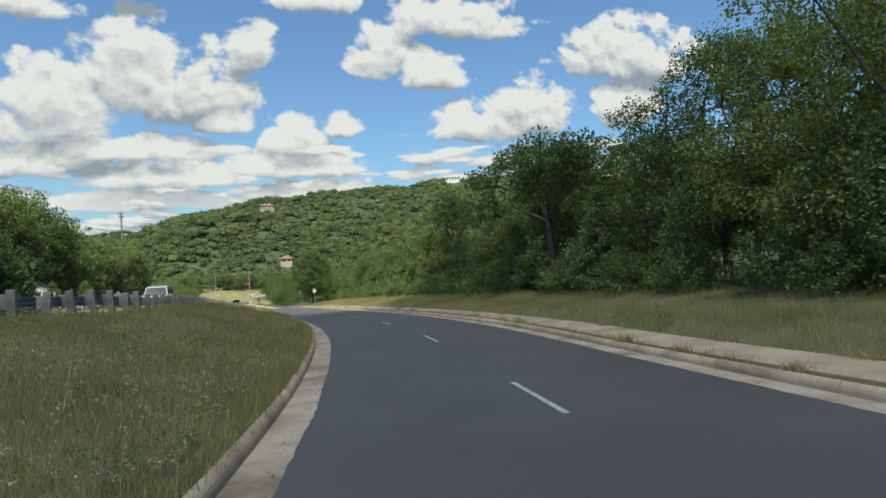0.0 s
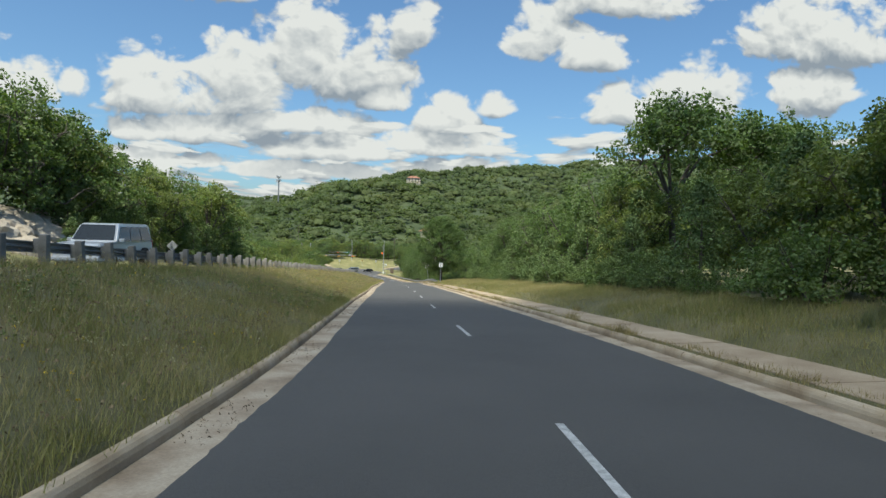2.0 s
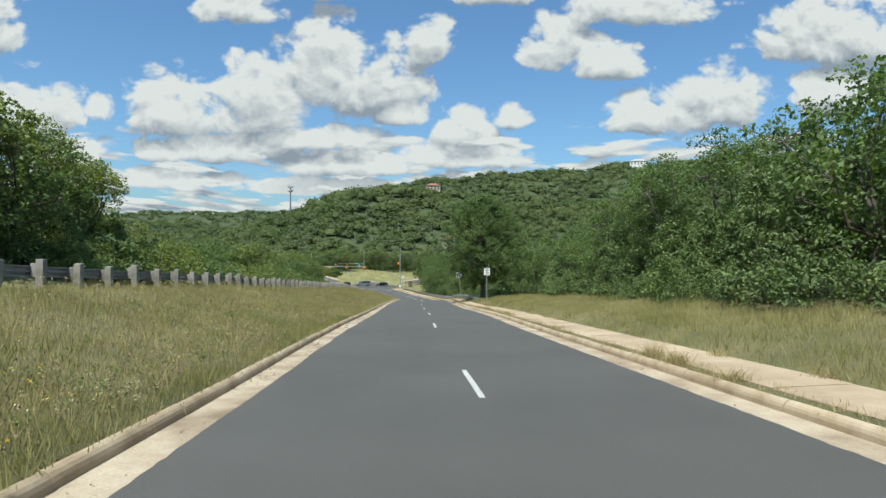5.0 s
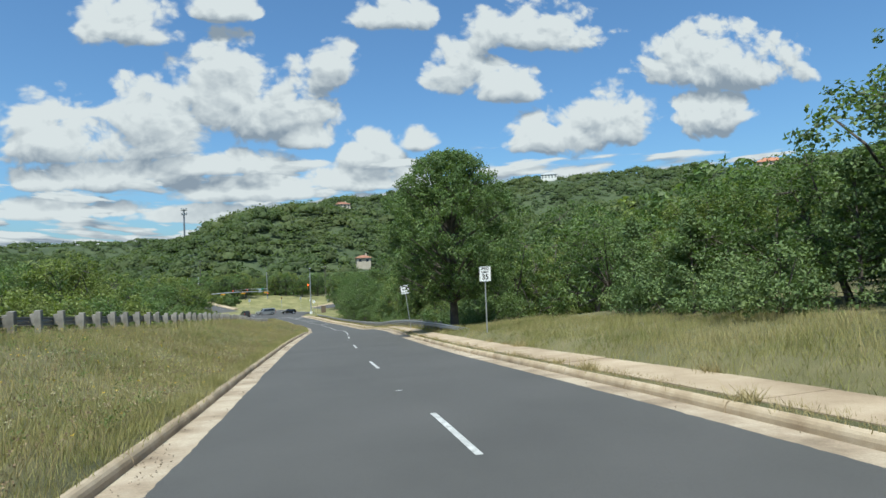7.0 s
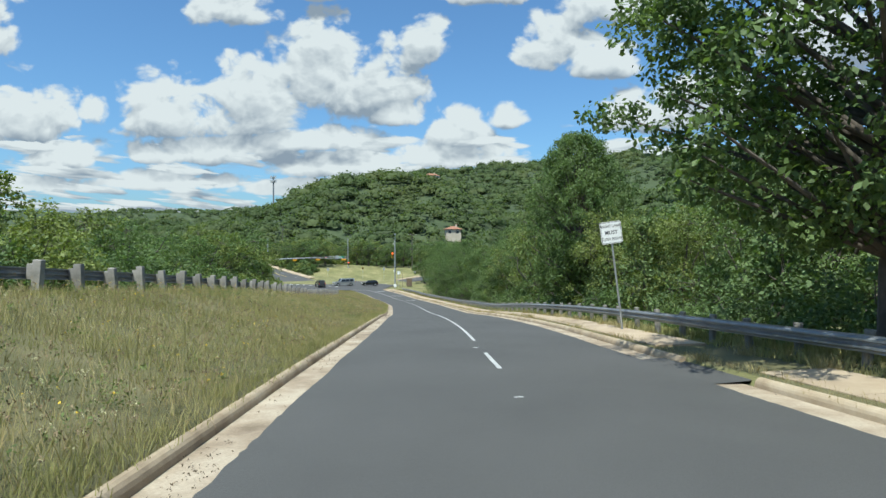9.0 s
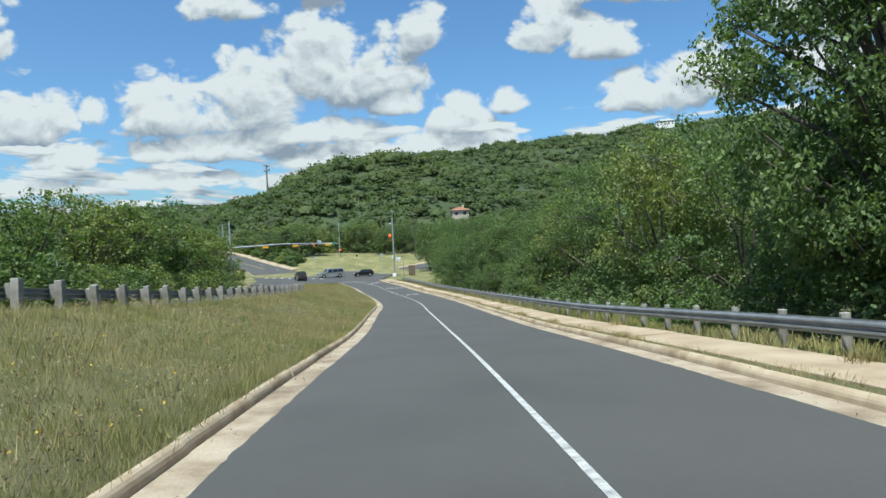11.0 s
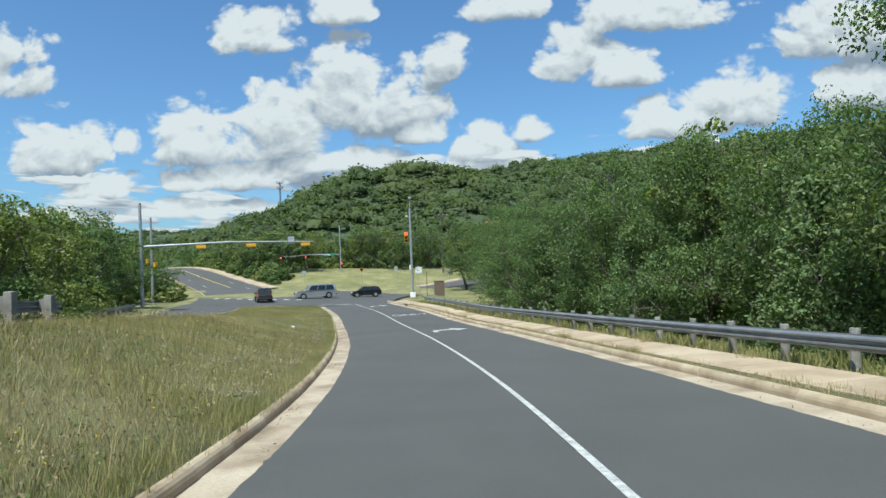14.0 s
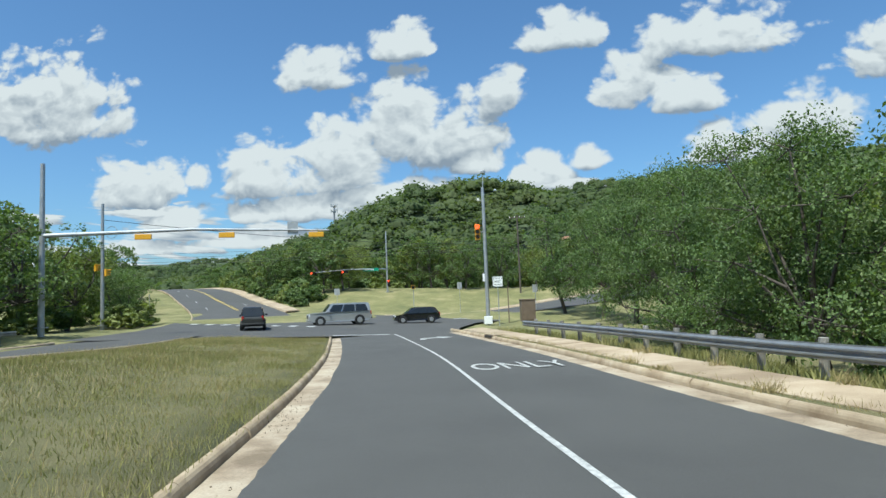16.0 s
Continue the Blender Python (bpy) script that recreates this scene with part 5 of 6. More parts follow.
cab = thing("utility_cabinet", Matrix.Translation((1.5, 296.5, -17.2)) @ Matrix.Rotation(radians(12), 4, "Z"), "brown metal utility cabinet on the street corner", "cabinet")
BROWN = surface("brown enamel", [(0.13, 0.095, 0.07), (0.18, 0.135, 0.10)], 0.5, 2.0, 20.0, 0.1, 0.0)
part("body", box((1.35, 0.9, 2.0), (0, 0, 1.0), 0.03), BROWN, cab)
part("lid", box((1.45, 1.0, 0.12), (0, 0, 2.05), 0.03), BROWN, cab)
part("door", box((1.1, 0.03, 1.7), (0, -0.46, 1.0), 0.01), BROWN, cab)

def crossing_signal(x, y, z):
    g = ground_z(x, y)
    t = thing("crossing_signal", Matrix.Translation((x, y, g)), "yellow pedestrian crossing signal on a thin grey post", "crossing signal")
    part("post", rod((0, 0, -0.3), (0, 0, z - g - 0.2), 0.045), STEEL, t)
    h = part("housing", box((0.55, 0.35, 0.5), (0, 0, z - g), 0.04), SIGNAL_YELLOW, t)
    part("face", box((0.42, 0.02, 0.38), (0, -0.18, z - g), 0.01), SIGNAL_BLACK, h)
    part("hood", box((0.6, 0.2, 0.04), (0, -0.25, z - g + 0.27), 0.01), SIGNAL_YELLOW, h)


crossing_signal(-13.3, 322.0, -13.1)
back_sign(-6.5, 318.0, -13.2, 6, 0.6, 0.9, 0, "grey road sign on a post before the grassy bank")
thin = thing("marker_post", Matrix.Translation((-39.0, 300.0, ground_z(-39.0, 300.0))), "thin dark steel post in the roadside grass", "post")
part("post", rod((0, 0, -0.3), (0, 0, 3.0), 0.05), DARK_STEEL, thin)
rusty = thing("marker_post", Matrix.Translation((-0.3, 296.6, ground_z(-0.3, 296.6))), "rust-brown steel post beside the lane sign", "post")
part("post", rod((0, 0, -0.3), (0, 0, 3.6), 0.05), BROWN, rusty)

# ---- cables and poles ----
CABLE = plain("black cable", (0.02, 0.02, 0.02), 0.6)


def cable(a, b, sag, r=0.02):
    cu = bpy.data.curves.new("cable", "CURVE")
    cu.dimensions, cu.bevel_depth, cu.bevel_resolution = "3D", r, 1
    sp = cu.splines.new("POLY")
    pts = [Vector(a).lerp(Vector(b), k / 16) - Vector((0, 0, sag * 4 * (k / 16) * (1 - k / 16))) for k in range(17)]
    sp.points.add(16)
    for q, w in zip(sp.points, pts):
        q.co = (*w, 1)
    cu.materials.append(CABLE)
    ob = new("cable", cu)
    tagged(ob, "thin black overhead cable sagging across the street", "cable", "overhead cables")


for k, (dz, r) in enumerate(((0.0, 0.03), (0.35, 0.025), (1.0, 0.02), (1.6, 0.02))):
    cable((-95, 330 - k, -6.6 + dz), (2, 334, -7.4 + dz), 0.6, r)
    cable((2, 334, -7.4 + dz), (75, 338, -4.0 + dz), 0.6, r)
cable((-37.2, 289.7, -6.2), (-2, 334, -6.4), 0.8, 0.025)


def utility_pole(x, y, height, label):
    g = float(hills(x, y)) if y > 420 else ground_z(x, y)
    t = thing("utility_pole", Matrix.Translation((x, y, g)), label, "utility pole", "utility poles")
    part("pole", rod((0, 0, -0.5), (0, 0, height), 0.17, 0.11, 10), BARK, t)
    part("cross_arm", box((2.6, 0.1, 0.12), (0, 0, height - 0.5), 0.01), BARK, t)
    for dx in (-1.2, -0.4, 0.4, 1.2):
        part("insulator", rod((dx, 0, height - 0.44), (dx, 0, height - 0.24), 0.05, 0.035, 8), WHITE, t)


utility_pole(2, 334.5, 12.5, "wooden utility pole with a cross arm")
utility_pole(-62, 430, 15.0, "tall wooden utility pole above the trees")
utility_pole(-95, 331, 12.0, "wooden utility pole behind the trees")


def cell_tower(x, y):
    g = float(hills(x, y))
    top = 58.5 - g
    t = thing("cell_tower", Matrix.Translation((x, y, g)), "slender steel cell tower with antennas on a hill", "tower")
    part("mast", rod((0, 0, -1), (0, 0, top), 1.0, 0.55, 12), DARK_STEEL, t)
    for z in (top - 1.0, top - 5.0):
        part("platform", rod((0, 0, z - 0.2), (0, 0, z + 0.2), 1.6, 1.6, 12), DARK_STEEL, t)
        for k in range(9):
            a = 2 * math.pi * k / 9
            part("antenna", box((0.45, 0.45, 2.4), (2.4 * math.cos(a), 2.4 * math.sin(a), z + 0.6), 0.05), SIGN_BACK, t)
        for k in range(3):
            a = 2 * math.pi * k / 3
            part("brace", rod((0, 0, z), (2.4 * math.cos(a), 2.4 * math.sin(a), z), 0.12), DARK_STEEL, t)


cell_tower(-127, 688)

# ---- vehicles ----
CAR_SILVER = surface("silver car paint", [(0.42, 0.42, 0.41), (0.47, 0.47, 0.46)], 0.28, 1.0, 5.0, 0.03, 0.0, metal=0.6, coat=0.6)
CAR_BLACK = surface("black car paint", [(0.010, 0.010, 0.012), (0.014, 0.014, 0.016)], 0.2, 1.0, 5.0, 0.03, 0.0, coat=0.8)
CAR_DARK = surface("dark grey car paint", [(0.02, 0.021, 0.022), (0.03, 0.031, 0.032)], 0.25, 1.0, 5.0, 0.03, 0.0, coat=0.6)
CAR_GLASS = plain("dark car glass", (0.015, 0.018, 0.02), 0.08)
TYRE = surface("tyre rubber", [(0.015, 0.015, 0.015), (0.025, 0.025, 0.025)], 0.9, 8.0, 40.0, 0.2, 0.1)
RIM = plain("alloy rim", (0.5, 0.5, 0.5), 0.35, 0.8)
LAMP = plain("clear headlamp", (0.75, 0.76, 0.78), 0.15)
TAIL = plain("red tail lamp", (0.35, 0.01, 0.01), 0.25)
PLASTIC = plain("black trim plastic", (0.02, 0.02, 0.02), 0.6)


def car(m, length, width, height, profile, cabin, paint, label, wheel=0.36, axle=(0.18, 0.80)):
    """profile: (x, z) of the body's side as shares of length and height, nose at x = 0; cabin likewise for the glasshouse."""
    t = thing("car", m, label, "car")

    def hull(shape, half_low, half_top, z_low, z_top):
        bm = bmesh.new()
        rows = []
        for sgn in (-1, 1):
            r = []
            for x, z in shape:
                k = min(1.0, max(0.0, (z - z_low) / max(1e-6, z_top - z_low)))
                end = min(x, 1 - x)
                pinch = 1 - 0.10 * max(0.0, 1 - end / 0.10)
                r.append(bm.verts.new(((0.5 - x) * length, sgn * (half_low * (1 - k) + half_top * k) * pinch, z * height)))
            rows.append(r)
        n = len(shape)
        for j in range(n):
            bm.faces.new((rows[0][j], rows[0][(j + 1) % n], rows[1][(j + 1) % n], rows[1][j]))
        bm.faces.new(rows[0][::-1])
        bm.faces.new(rows[1])
        bmesh.ops.recalc_face_normals(bm, faces=bm.faces)
        bmesh.ops.bevel(bm, geom=bm.edges[:], offset=0.045, segments=2, affect="EDGES", clamp_overlap=True)
        return bm

    w = width / 2
    part("body", hull(profile, w * 0.97, w * 0.95, 0.15, 0.6), paint, t, smooth=False)
    part("cabin", hull(cabin, w * 0.94, w * 0.76, cabin[0][1], 1.0), paint, t)
    lo, hi = min(x for x, z in cabin), max(x for x, z in cabin)
    roof = [x for x, z in cabin if z > 0.97]
    r0, r1 = min(roof), max(roof)
    z0 = cabin[0][1] + 0.03
    z1 = 0.93

    def pane(name, pts):
        bm = bmesh.new()
        bm.faces.new([bm.verts.new(p) for p in pts])
        bm.normal_update()
        part(name, bm, CAR_GLASS, t)

    def yy(z):
        k = (z - cabin[0][1]) / (1 - cabin[0][1])
        return (w * 0.94 * (1 - k) + w * 0.76 * k) + 0.012

    def px(x):
        return (0.5 - x) * length

    for sgn in (-1, 1):
        cuts = np.linspace(0.04, 0.96, 4)
        for a, b in zip(cuts, cuts[1:]):
            xa0, xb0 = lo + (hi - lo) * (a + 0.012), lo + (hi - lo) * (b - 0.012)
            xa1, xb1 = r0 + (r1 - r0) * (a + 0.012), r0 + (r1 - r0) * (b - 0.012)
            pane("side_window", [(px(xa0 * 0.85 + xa1 * 0.15), sgn * yy(z0), z0 * height), (px(xb0 * 0.85 + xb1 * 0.15), sgn * yy(z0), z0 * height),
                                 (px(xb1), sgn * yy(z1), z1 * height), (px(xa1), sgn * yy(z1), z1 * height)])
    for name, xl, xr_, d in (("windscreen", lo, r0, 1), ("rear_window", hi, r1, -1)):
        xa, xb = xl + (xr_ - xl) * 0.12, xl + (xr_ - xl) * 0.9
        za, zb_ = cabin[0][1] + (1 - cabin[0][1]) * 0.12, cabin[0][1] + (1 - cabin[0][1]) * 0.9
        o = 0.02 * d
        pane(name, [(px(xa) + o, -w * 0.84, za * height + 0.012), (px(xa) + o, w * 0.84, za * height + 0.012), (px(xb) + o, w * 0.70, zb_ * height + 0.012), (px(xb) + o, -w * 0.70, zb_ * height + 0.012)])
    for ax in axle:
        for sgn in (-1, 1):
            c = Vector((px(ax), sgn * (w - 0.10), wheel))
            tyre = part("wheel", rod(c - Vector((0, 0.12, 0)), c + Vector((0, 0.12, 0)), wheel, wheel, 24), TYRE, t)
            part("rim", rod(c + Vector((0, sgn * 0.10, 0)), c + Vector((0, sgn * 0.13, 0)), wheel * 0.66, wheel * 0.6, 18), RIM, tyre)
            part("arch", rod(c - Vector((0, sgn * 0.1, 0)), c + Vector((0, sgn * 0.085, 0)), wheel * 1.17, wheel * 1.17, 24), PLASTIC, t)
    for sgn in (-1, 1):
        part("headlamp", box((0.12, 0.38, 0.18), (px(0.015), sgn * (w - 0.30), 0.47 * height), 0.03), LAMP, t)
        part("tail_lamp", box((0.10, 0.16, 0.34), (px(0.988), sgn * (w - 0.2), 0.52 * height), 0.03), TAIL, t)
        part("mirror", box((0.16, 0.2, 0.15), (px(lo + 0.06), sgn * (w + 0.06), (cabin[0][1] + 0.05) * height), 0.04), paint, t)
    part("grille", box((0.06, width * 0.5, 0.14 * height), (px(0.004), 0, 0.42 * height), 0.02), PLASTIC, t)
    part("bumper", box((0.14, width * 0.9, 0.16), (px(0.004), 0, 0.25 * height), 0.05), paint, t)
    part("rear_bumper", box((0.14, width * 0.9, 0.16), (px(0.996), 0, 0.27 * height), 0.05), PLASTIC, t)
    return t


SUV_BODY = [(0.0, 0.20), (0.0, 0.50), (0.03, 0.56), (0.24, 0.60), (0.98, 0.60), (1.0, 0.52), (1.0, 0.22), (0.93, 0.16), (0.07, 0.16)]
SUV_CABIN = [(0.25, 0.58), (0.36, 0.98), (0.42, 1.0), (0.93, 1.0), (0.965, 0.97), (0.99, 0.58)]
HATCH_BODY = [(0.0, 0.22), (0.01, 0.44), (0.06, 0.52), (0.22, 0.60), (0.97, 0.64), (1.0, 0.55), (0.99, 0.24), (0.92, 0.16), (0.07, 0.16)]
HATCH_CABIN = [(0.21, 0.58), (0.40, 0.97), (0.48, 1.0), (0.82, 0.985), (0.90, 0.93), (0.985, 0.60)]


def parked(x, y, heading):
    return Matrix.Translation((x, y, float(crossing(x, y)) + 0.03)) @ Matrix.Rotation(radians(heading), 4, "Z")


car(parked(-15.5, 291.0, 205), 5.6, 2.0, 1.92, SUV_BODY, SUV_CABIN, CAR_SILVER, "silver full-size station wagon crossing the street", 0.39)
car(parked(-9.0, 294.5, 196), 4.3, 1.76, 1.48, HATCH_BODY, HATCH_CABIN, CAR_BLACK, "small black hatchback waiting at the crossing", 0.32)
car(parked(-20.5, 284.0, 112), 4.7, 1.85, 1.75, SUV_BODY, SUV_CABIN, CAR_DARK, "dark grey off-road car stopped on the far carriageway", 0.36)

CAR_WHITE = surface("white car paint", [(0.66, 0.66, 0.65), (0.74, 0.74, 0.73)], 0.3, 1.0, 5.0, 0.03, 0.0, coat=0.6)
p = ROAD.at(56.4, -14.5)
car(Matrix.Translation((float(p[0]), float(p[1]), float(p[2]) + float(rise(56.4)) - 0.04)) @ Matrix.Rotation(radians(-90), 4, "Z"), 5.3, 2.0, 1.92, SUV_BODY, SUV_CABIN, CAR_WHITE,
    "white full-size station wagon on the carriageway beyond the median", 0.39)

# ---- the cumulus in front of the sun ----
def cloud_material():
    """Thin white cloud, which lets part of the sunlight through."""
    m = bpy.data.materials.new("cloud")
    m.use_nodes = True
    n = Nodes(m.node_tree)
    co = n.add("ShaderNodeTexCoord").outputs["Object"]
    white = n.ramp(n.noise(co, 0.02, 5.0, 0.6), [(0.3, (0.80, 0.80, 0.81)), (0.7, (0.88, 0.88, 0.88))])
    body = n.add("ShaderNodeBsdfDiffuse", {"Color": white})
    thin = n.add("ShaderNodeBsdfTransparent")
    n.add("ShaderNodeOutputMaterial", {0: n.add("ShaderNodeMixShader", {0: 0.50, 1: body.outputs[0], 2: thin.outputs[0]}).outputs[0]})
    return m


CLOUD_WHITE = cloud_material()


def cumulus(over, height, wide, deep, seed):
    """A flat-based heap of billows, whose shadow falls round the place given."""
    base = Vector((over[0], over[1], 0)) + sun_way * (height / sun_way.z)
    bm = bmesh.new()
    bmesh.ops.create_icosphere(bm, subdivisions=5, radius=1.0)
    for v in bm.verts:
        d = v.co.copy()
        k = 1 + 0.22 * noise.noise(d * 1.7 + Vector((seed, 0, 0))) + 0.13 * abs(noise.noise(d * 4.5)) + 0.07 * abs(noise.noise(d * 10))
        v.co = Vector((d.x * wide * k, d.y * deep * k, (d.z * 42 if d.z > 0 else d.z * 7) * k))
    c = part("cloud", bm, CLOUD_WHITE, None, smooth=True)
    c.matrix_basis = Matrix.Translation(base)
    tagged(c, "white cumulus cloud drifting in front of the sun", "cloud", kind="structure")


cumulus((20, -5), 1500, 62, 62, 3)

# ---- houses on the hills ----
STUCCO = surface("pale stucco", [(0.42, 0.36, 0.28), (0.52, 0.46, 0.37)], 0.9, 0.5, 8.0, 0.15, 0.1)
WHITE_WALL = surface("white wall", [(0.62, 0.61, 0.58), (0.72, 0.71, 0.68)], 0.8, 0.5, 8.0, 0.1, 0.1)
ROOF_GREY = surface("grey metal roof", [(0.30, 0.31, 0.31), (0.42, 0.43, 0.43)], 0.6, 0.4, 6.0, 0.15, 0.1)
ROOF_RED = surface("brown tile roof", [(0.22, 0.10, 0.06), (0.32, 0.16, 0.10)], 0.85, 0.6, 8.0, 0.25, 0.3)
ROOF_TILE = surface("terracotta tile roof", [(0.34, 0.13, 0.07), (0.46, 0.21, 0.12)], 0.85, 0.6, 8.0, 0.25, 0.3)
WINDOW = plain("window glass", (0.03, 0.04, 0.05), 0.1)


def house(x, y, z, turn, w, d, h, wall, roof, label):
    t = thing("house", Matrix.Translation((x, y, z)) @ Matrix.Rotation(radians(turn), 4, "Z"), label, "house", "houses on the hill")
    part("wall", box((w, d, h + 4), (0, 0, h / 2 - 2)), wall, t)
    bm = bmesh.new()
    o, rh = 0.8, 0.28 * d
    low = [bm.verts.new((sx * (w / 2 + o), sy * (d / 2 + o), h)) for sx, sy in ((-1, -1), (1, -1), (1, 1), (-1, 1))]
    a, b = bm.verts.new((-w / 2 + d / 2, 0, h + rh)), bm.verts.new((w / 2 - d / 2, 0, h + rh))
    for f in ((low[0], low[1], b, a), (low[1], low[2], b), (low[2], low[3], a, b), (low[3], low[0], a), tuple(reversed(low))):
        bm.faces.new(f)
    rf = part("roof", bm, roof, t)
    part("chimney", box((0.9, 0.9, 2.2), (w * 0.22, 0, h + rh * 0.9), 0.03), wall, rf)
    for k in range(max(2, int(w / 3.5))):
        cx = -w / 2 + (k + 0.5) * w / max(2, int(w / 3.5))
        for z1 in ([h * 0.5] if h < 4.5 else [h * 0.28, h * 0.72]):
            win = part("window", box((1.5, 0.08, 1.5), (cx, -d / 2 - 0.02, z1), 0.0), WINDOW, t)
            part("frame", box((1.7, 0.05, 0.12), (cx, -d / 2 - 0.05, z1 + 0.8)), WHITE_WALL, win)


def on_hill(eye, aim, lift):
    """Where a line of sight from eye through aim first comes within lift of the hill."""
    e, a = np.array(eye, float), np.array(aim, float)
    for k in np.arange(0.5, 3.0, 0.004):
        p = e + (a - e) * k
        if p[2] < float(ground_far(p[0], p[1])) + lift:
            break
    return p


HOUSES = [((0, 0, 1.95), (12.4, 521, 46.3), 9, 16, 10, 5, STUCCO, ROOF_RED, 10, "tan stucco house with tile roof on the wooded ridge"),
          ((4.5, 101, -4.5), (111.6, 383.8, 38.5), 9, 20, 12, 5, WHITE_WALL, ROOF_GREY, -20, "white house with a grey hip roof on the wooded ridge"),
          ((4.5, 101, -4.5), (17.0, 345.3, 0.1), 4.5, 8, 6, 2.8, STUCCO, ROOF_RED, 5, "low brown-roofed house among trees on the slope")]
for eye, aim, lift, w, d, h, wl, rf, turn, lab in HOUSES:
    p = on_hill(eye, aim, lift)
    house(p[0], p[1], p[2] - h * 0.75, turn, w, d, h, wl, rf, lab)

house(321.6, 489.0, ground_far(321.6, 489.0) + 3.6, -35, 20, 12, 6, STUCCO, ROOF_TILE, "stucco house with a terracotta hip roof on the wooded ridge")

# ---- limestone bank beyond the other carriageway ----


def boulder(x, y, size, seed):
    rng = random.Random(seed)
    bm = bmesh.new()
    bmesh.ops.create_icosphere(bm, subdivisions=3, radius=1.0)
    for v in bm.verts:
        k = 1 + 0.35 * noise.noise(v.co * 1.6 + Vector((seed, 0, 0))) + 0.12 * noise.noise(v.co * 5 + Vector((0, seed, 0)))
        v.co = Vector((v.co.x * 1.4, v.co.y, v.co.z * 0.8)) * k * size
    b = part("limestone_boulder", bm, ROCK, None)
    b.matrix_basis = Matrix.Translation((x, y, ground_z(x, y) + size * 0.15)) @ Matrix.Rotation(rng.uniform(0, 6), 4, "Z")
    tagged(b, "pale limestone outcrop on the wooded bank", "boulder", "limestone outcrops")


rng_b = random.Random(12)
for k in range(46):
    l = rng_b.uniform(-32, -23.5)
    p = ROAD.at(rng_b.uniform(54, 80), l)
    boulder(float(p[0]), float(p[1]), rng_b.uniform(0.6, 1.1) + 0.07 * (-l - 23), k)

# ---- grass ----


def blades(rng, s, l, h0, h1, per, width=0.016, lean=0.35):
    """Tufts of bent blades at the given places along the road."""
    base = ground_point(s, l)
    n = len(s) * per
    p = np.repeat(base, per, 0)
    p[:, :2] += rng.normal(size=(n, 2)) * 0.09
    p[:, 2] -= 0.03
    tall = np.repeat(np.array([0.9 + 0.75 * noise.noise((a * 0.55, b * 0.55, 3.0)) for a, b in base[:, :2]]), per)[:, None]
    h = rng.uniform(h0, h1, (n, 1)) * rng.uniform(0.6, 1.0, (n, 1)) * tall
    a = rng.uniform(0, 2 * math.pi, n)
    side_ = np.stack([np.cos(a), np.sin(a), 0 * a], 1) * width * rng.uniform(0.7, 1.5, (n, 1))
    b = rng.uniform(0, 2 * math.pi, n)
    bend = np.stack([np.cos(b), np.sin(b), 0 * b], 1) * h * 1.5 * lean * rng.uniform(0.2, 1.2, (n, 1))
    up = np.array([0, 0, 1.0])
    tip = p + bend * 1.1 + up * h
    v = np.stack([p - side_, p + side_, tip + side_ * 0.18, tip - side_ * 0.18], 1)
    return v.reshape(-1, 3), tip


def grass_field(name, label, seed, count, s0, s1, l0, l1, h0, h1, per, material, width=0.016, patchy=0.5, towards=1.0):
    rng = np.random.default_rng(seed)
    s = rng.uniform(s0, s1, count)
    l = l0 + (l1 - l0) * rng.uniform(0, 1, count) ** towards
    thick = np.array([noise.noise((a * 0.16, b * 0.3, seed)) for a, b in zip(s, l)])
    keep = rng.uniform(-0.5, 0.5, count) * 2 * patchy < thick + 0.35
    s, l = s[keep], l[keep]
    v, tip = blades(rng, s, l, h0, h1, per, width)
    ob = new(name, fast_mesh(name, v, np.arange(len(v)).reshape(-1, 4), material))
    tagged(ob, label, "grass", kind="stuff")
    return tip


DRY = surface("dry grass stalks", [(0.22, 0.17, 0.075), (0.33, 0.265, 0.13), (0.42, 0.35, 0.20)], 0.9, 0.3, 3.0, 0.3, 0.0, spread=0.3, through_light=0.25)
grass_field("tall_grass", "tall green and straw-coloured grass on the median", 21, 150000, -6, 232, -4.30, -11.2, 0.10, 0.34, 4, GRASS, 0.0045, patchy=0.35, towards=1.3)
grass_field("edge_grass", "grass leaning over the kerb's back edge", 31, 14000, -6, 268, -4.26, -4.62, 0.06, 0.20, 4, GRASS, 0.0045, patchy=0.5)
grass_field("meadow_straw", "fine straw among the median grass", 32, 60000, -6, 232, -4.35, -10.8, 0.10, 0.30, 3, DRY, 0.0035, patchy=0.7, towards=1.5)
grass_field("short_grass", "short olive grass on the median's end", 29, 60000, 226, STOP - 1.5, -4.4, -12.2, 0.04, 0.15, 4, GRASS, 0.007, patchy=0.3)
grass_field("short_stalks", "pale straw on the median's end", 30, 24000, 224, STOP - 2, -4.5, -12.0, 0.10, 0.30, 2, DRY, 0.004, patchy=0.6)
tips = grass_field("dry_stalks", "dry seeding stalks among the median grass", 22, 42000, -6, 236, -4.6, -11.2, 0.20, 0.52, 2, DRY, 0.005, patchy=0.8, towards=1.2)
grass_field("verge_grass", "tall dry grass between footway and trees", 23, 60000, -4, 146, 5.80, 10.6, 0.10, 0.34, 4, GRASS, 0.0055, patchy=0.35)
grass_field("verge_stalks", "straw-coloured stalks between footway and trees", 24, 15000, -4, 146, 5.9, 10.8, 0.2, 0.5, 2, DRY, 0.0045)
grass_field("rail_grass", "grass growing under the guardrail", 25, 15000, 140, STOP - 4, 5.8, 8.2, 0.12, 0.36, 4, GRASS, 0.014)
grass_field("kerb_weeds", "dry weeds in the joint behind the kerb", 26, 8000, 0, 272, 4.22, 4.62, 0.05, 0.20, 7, DRY, 0.006, patchy=0.8)
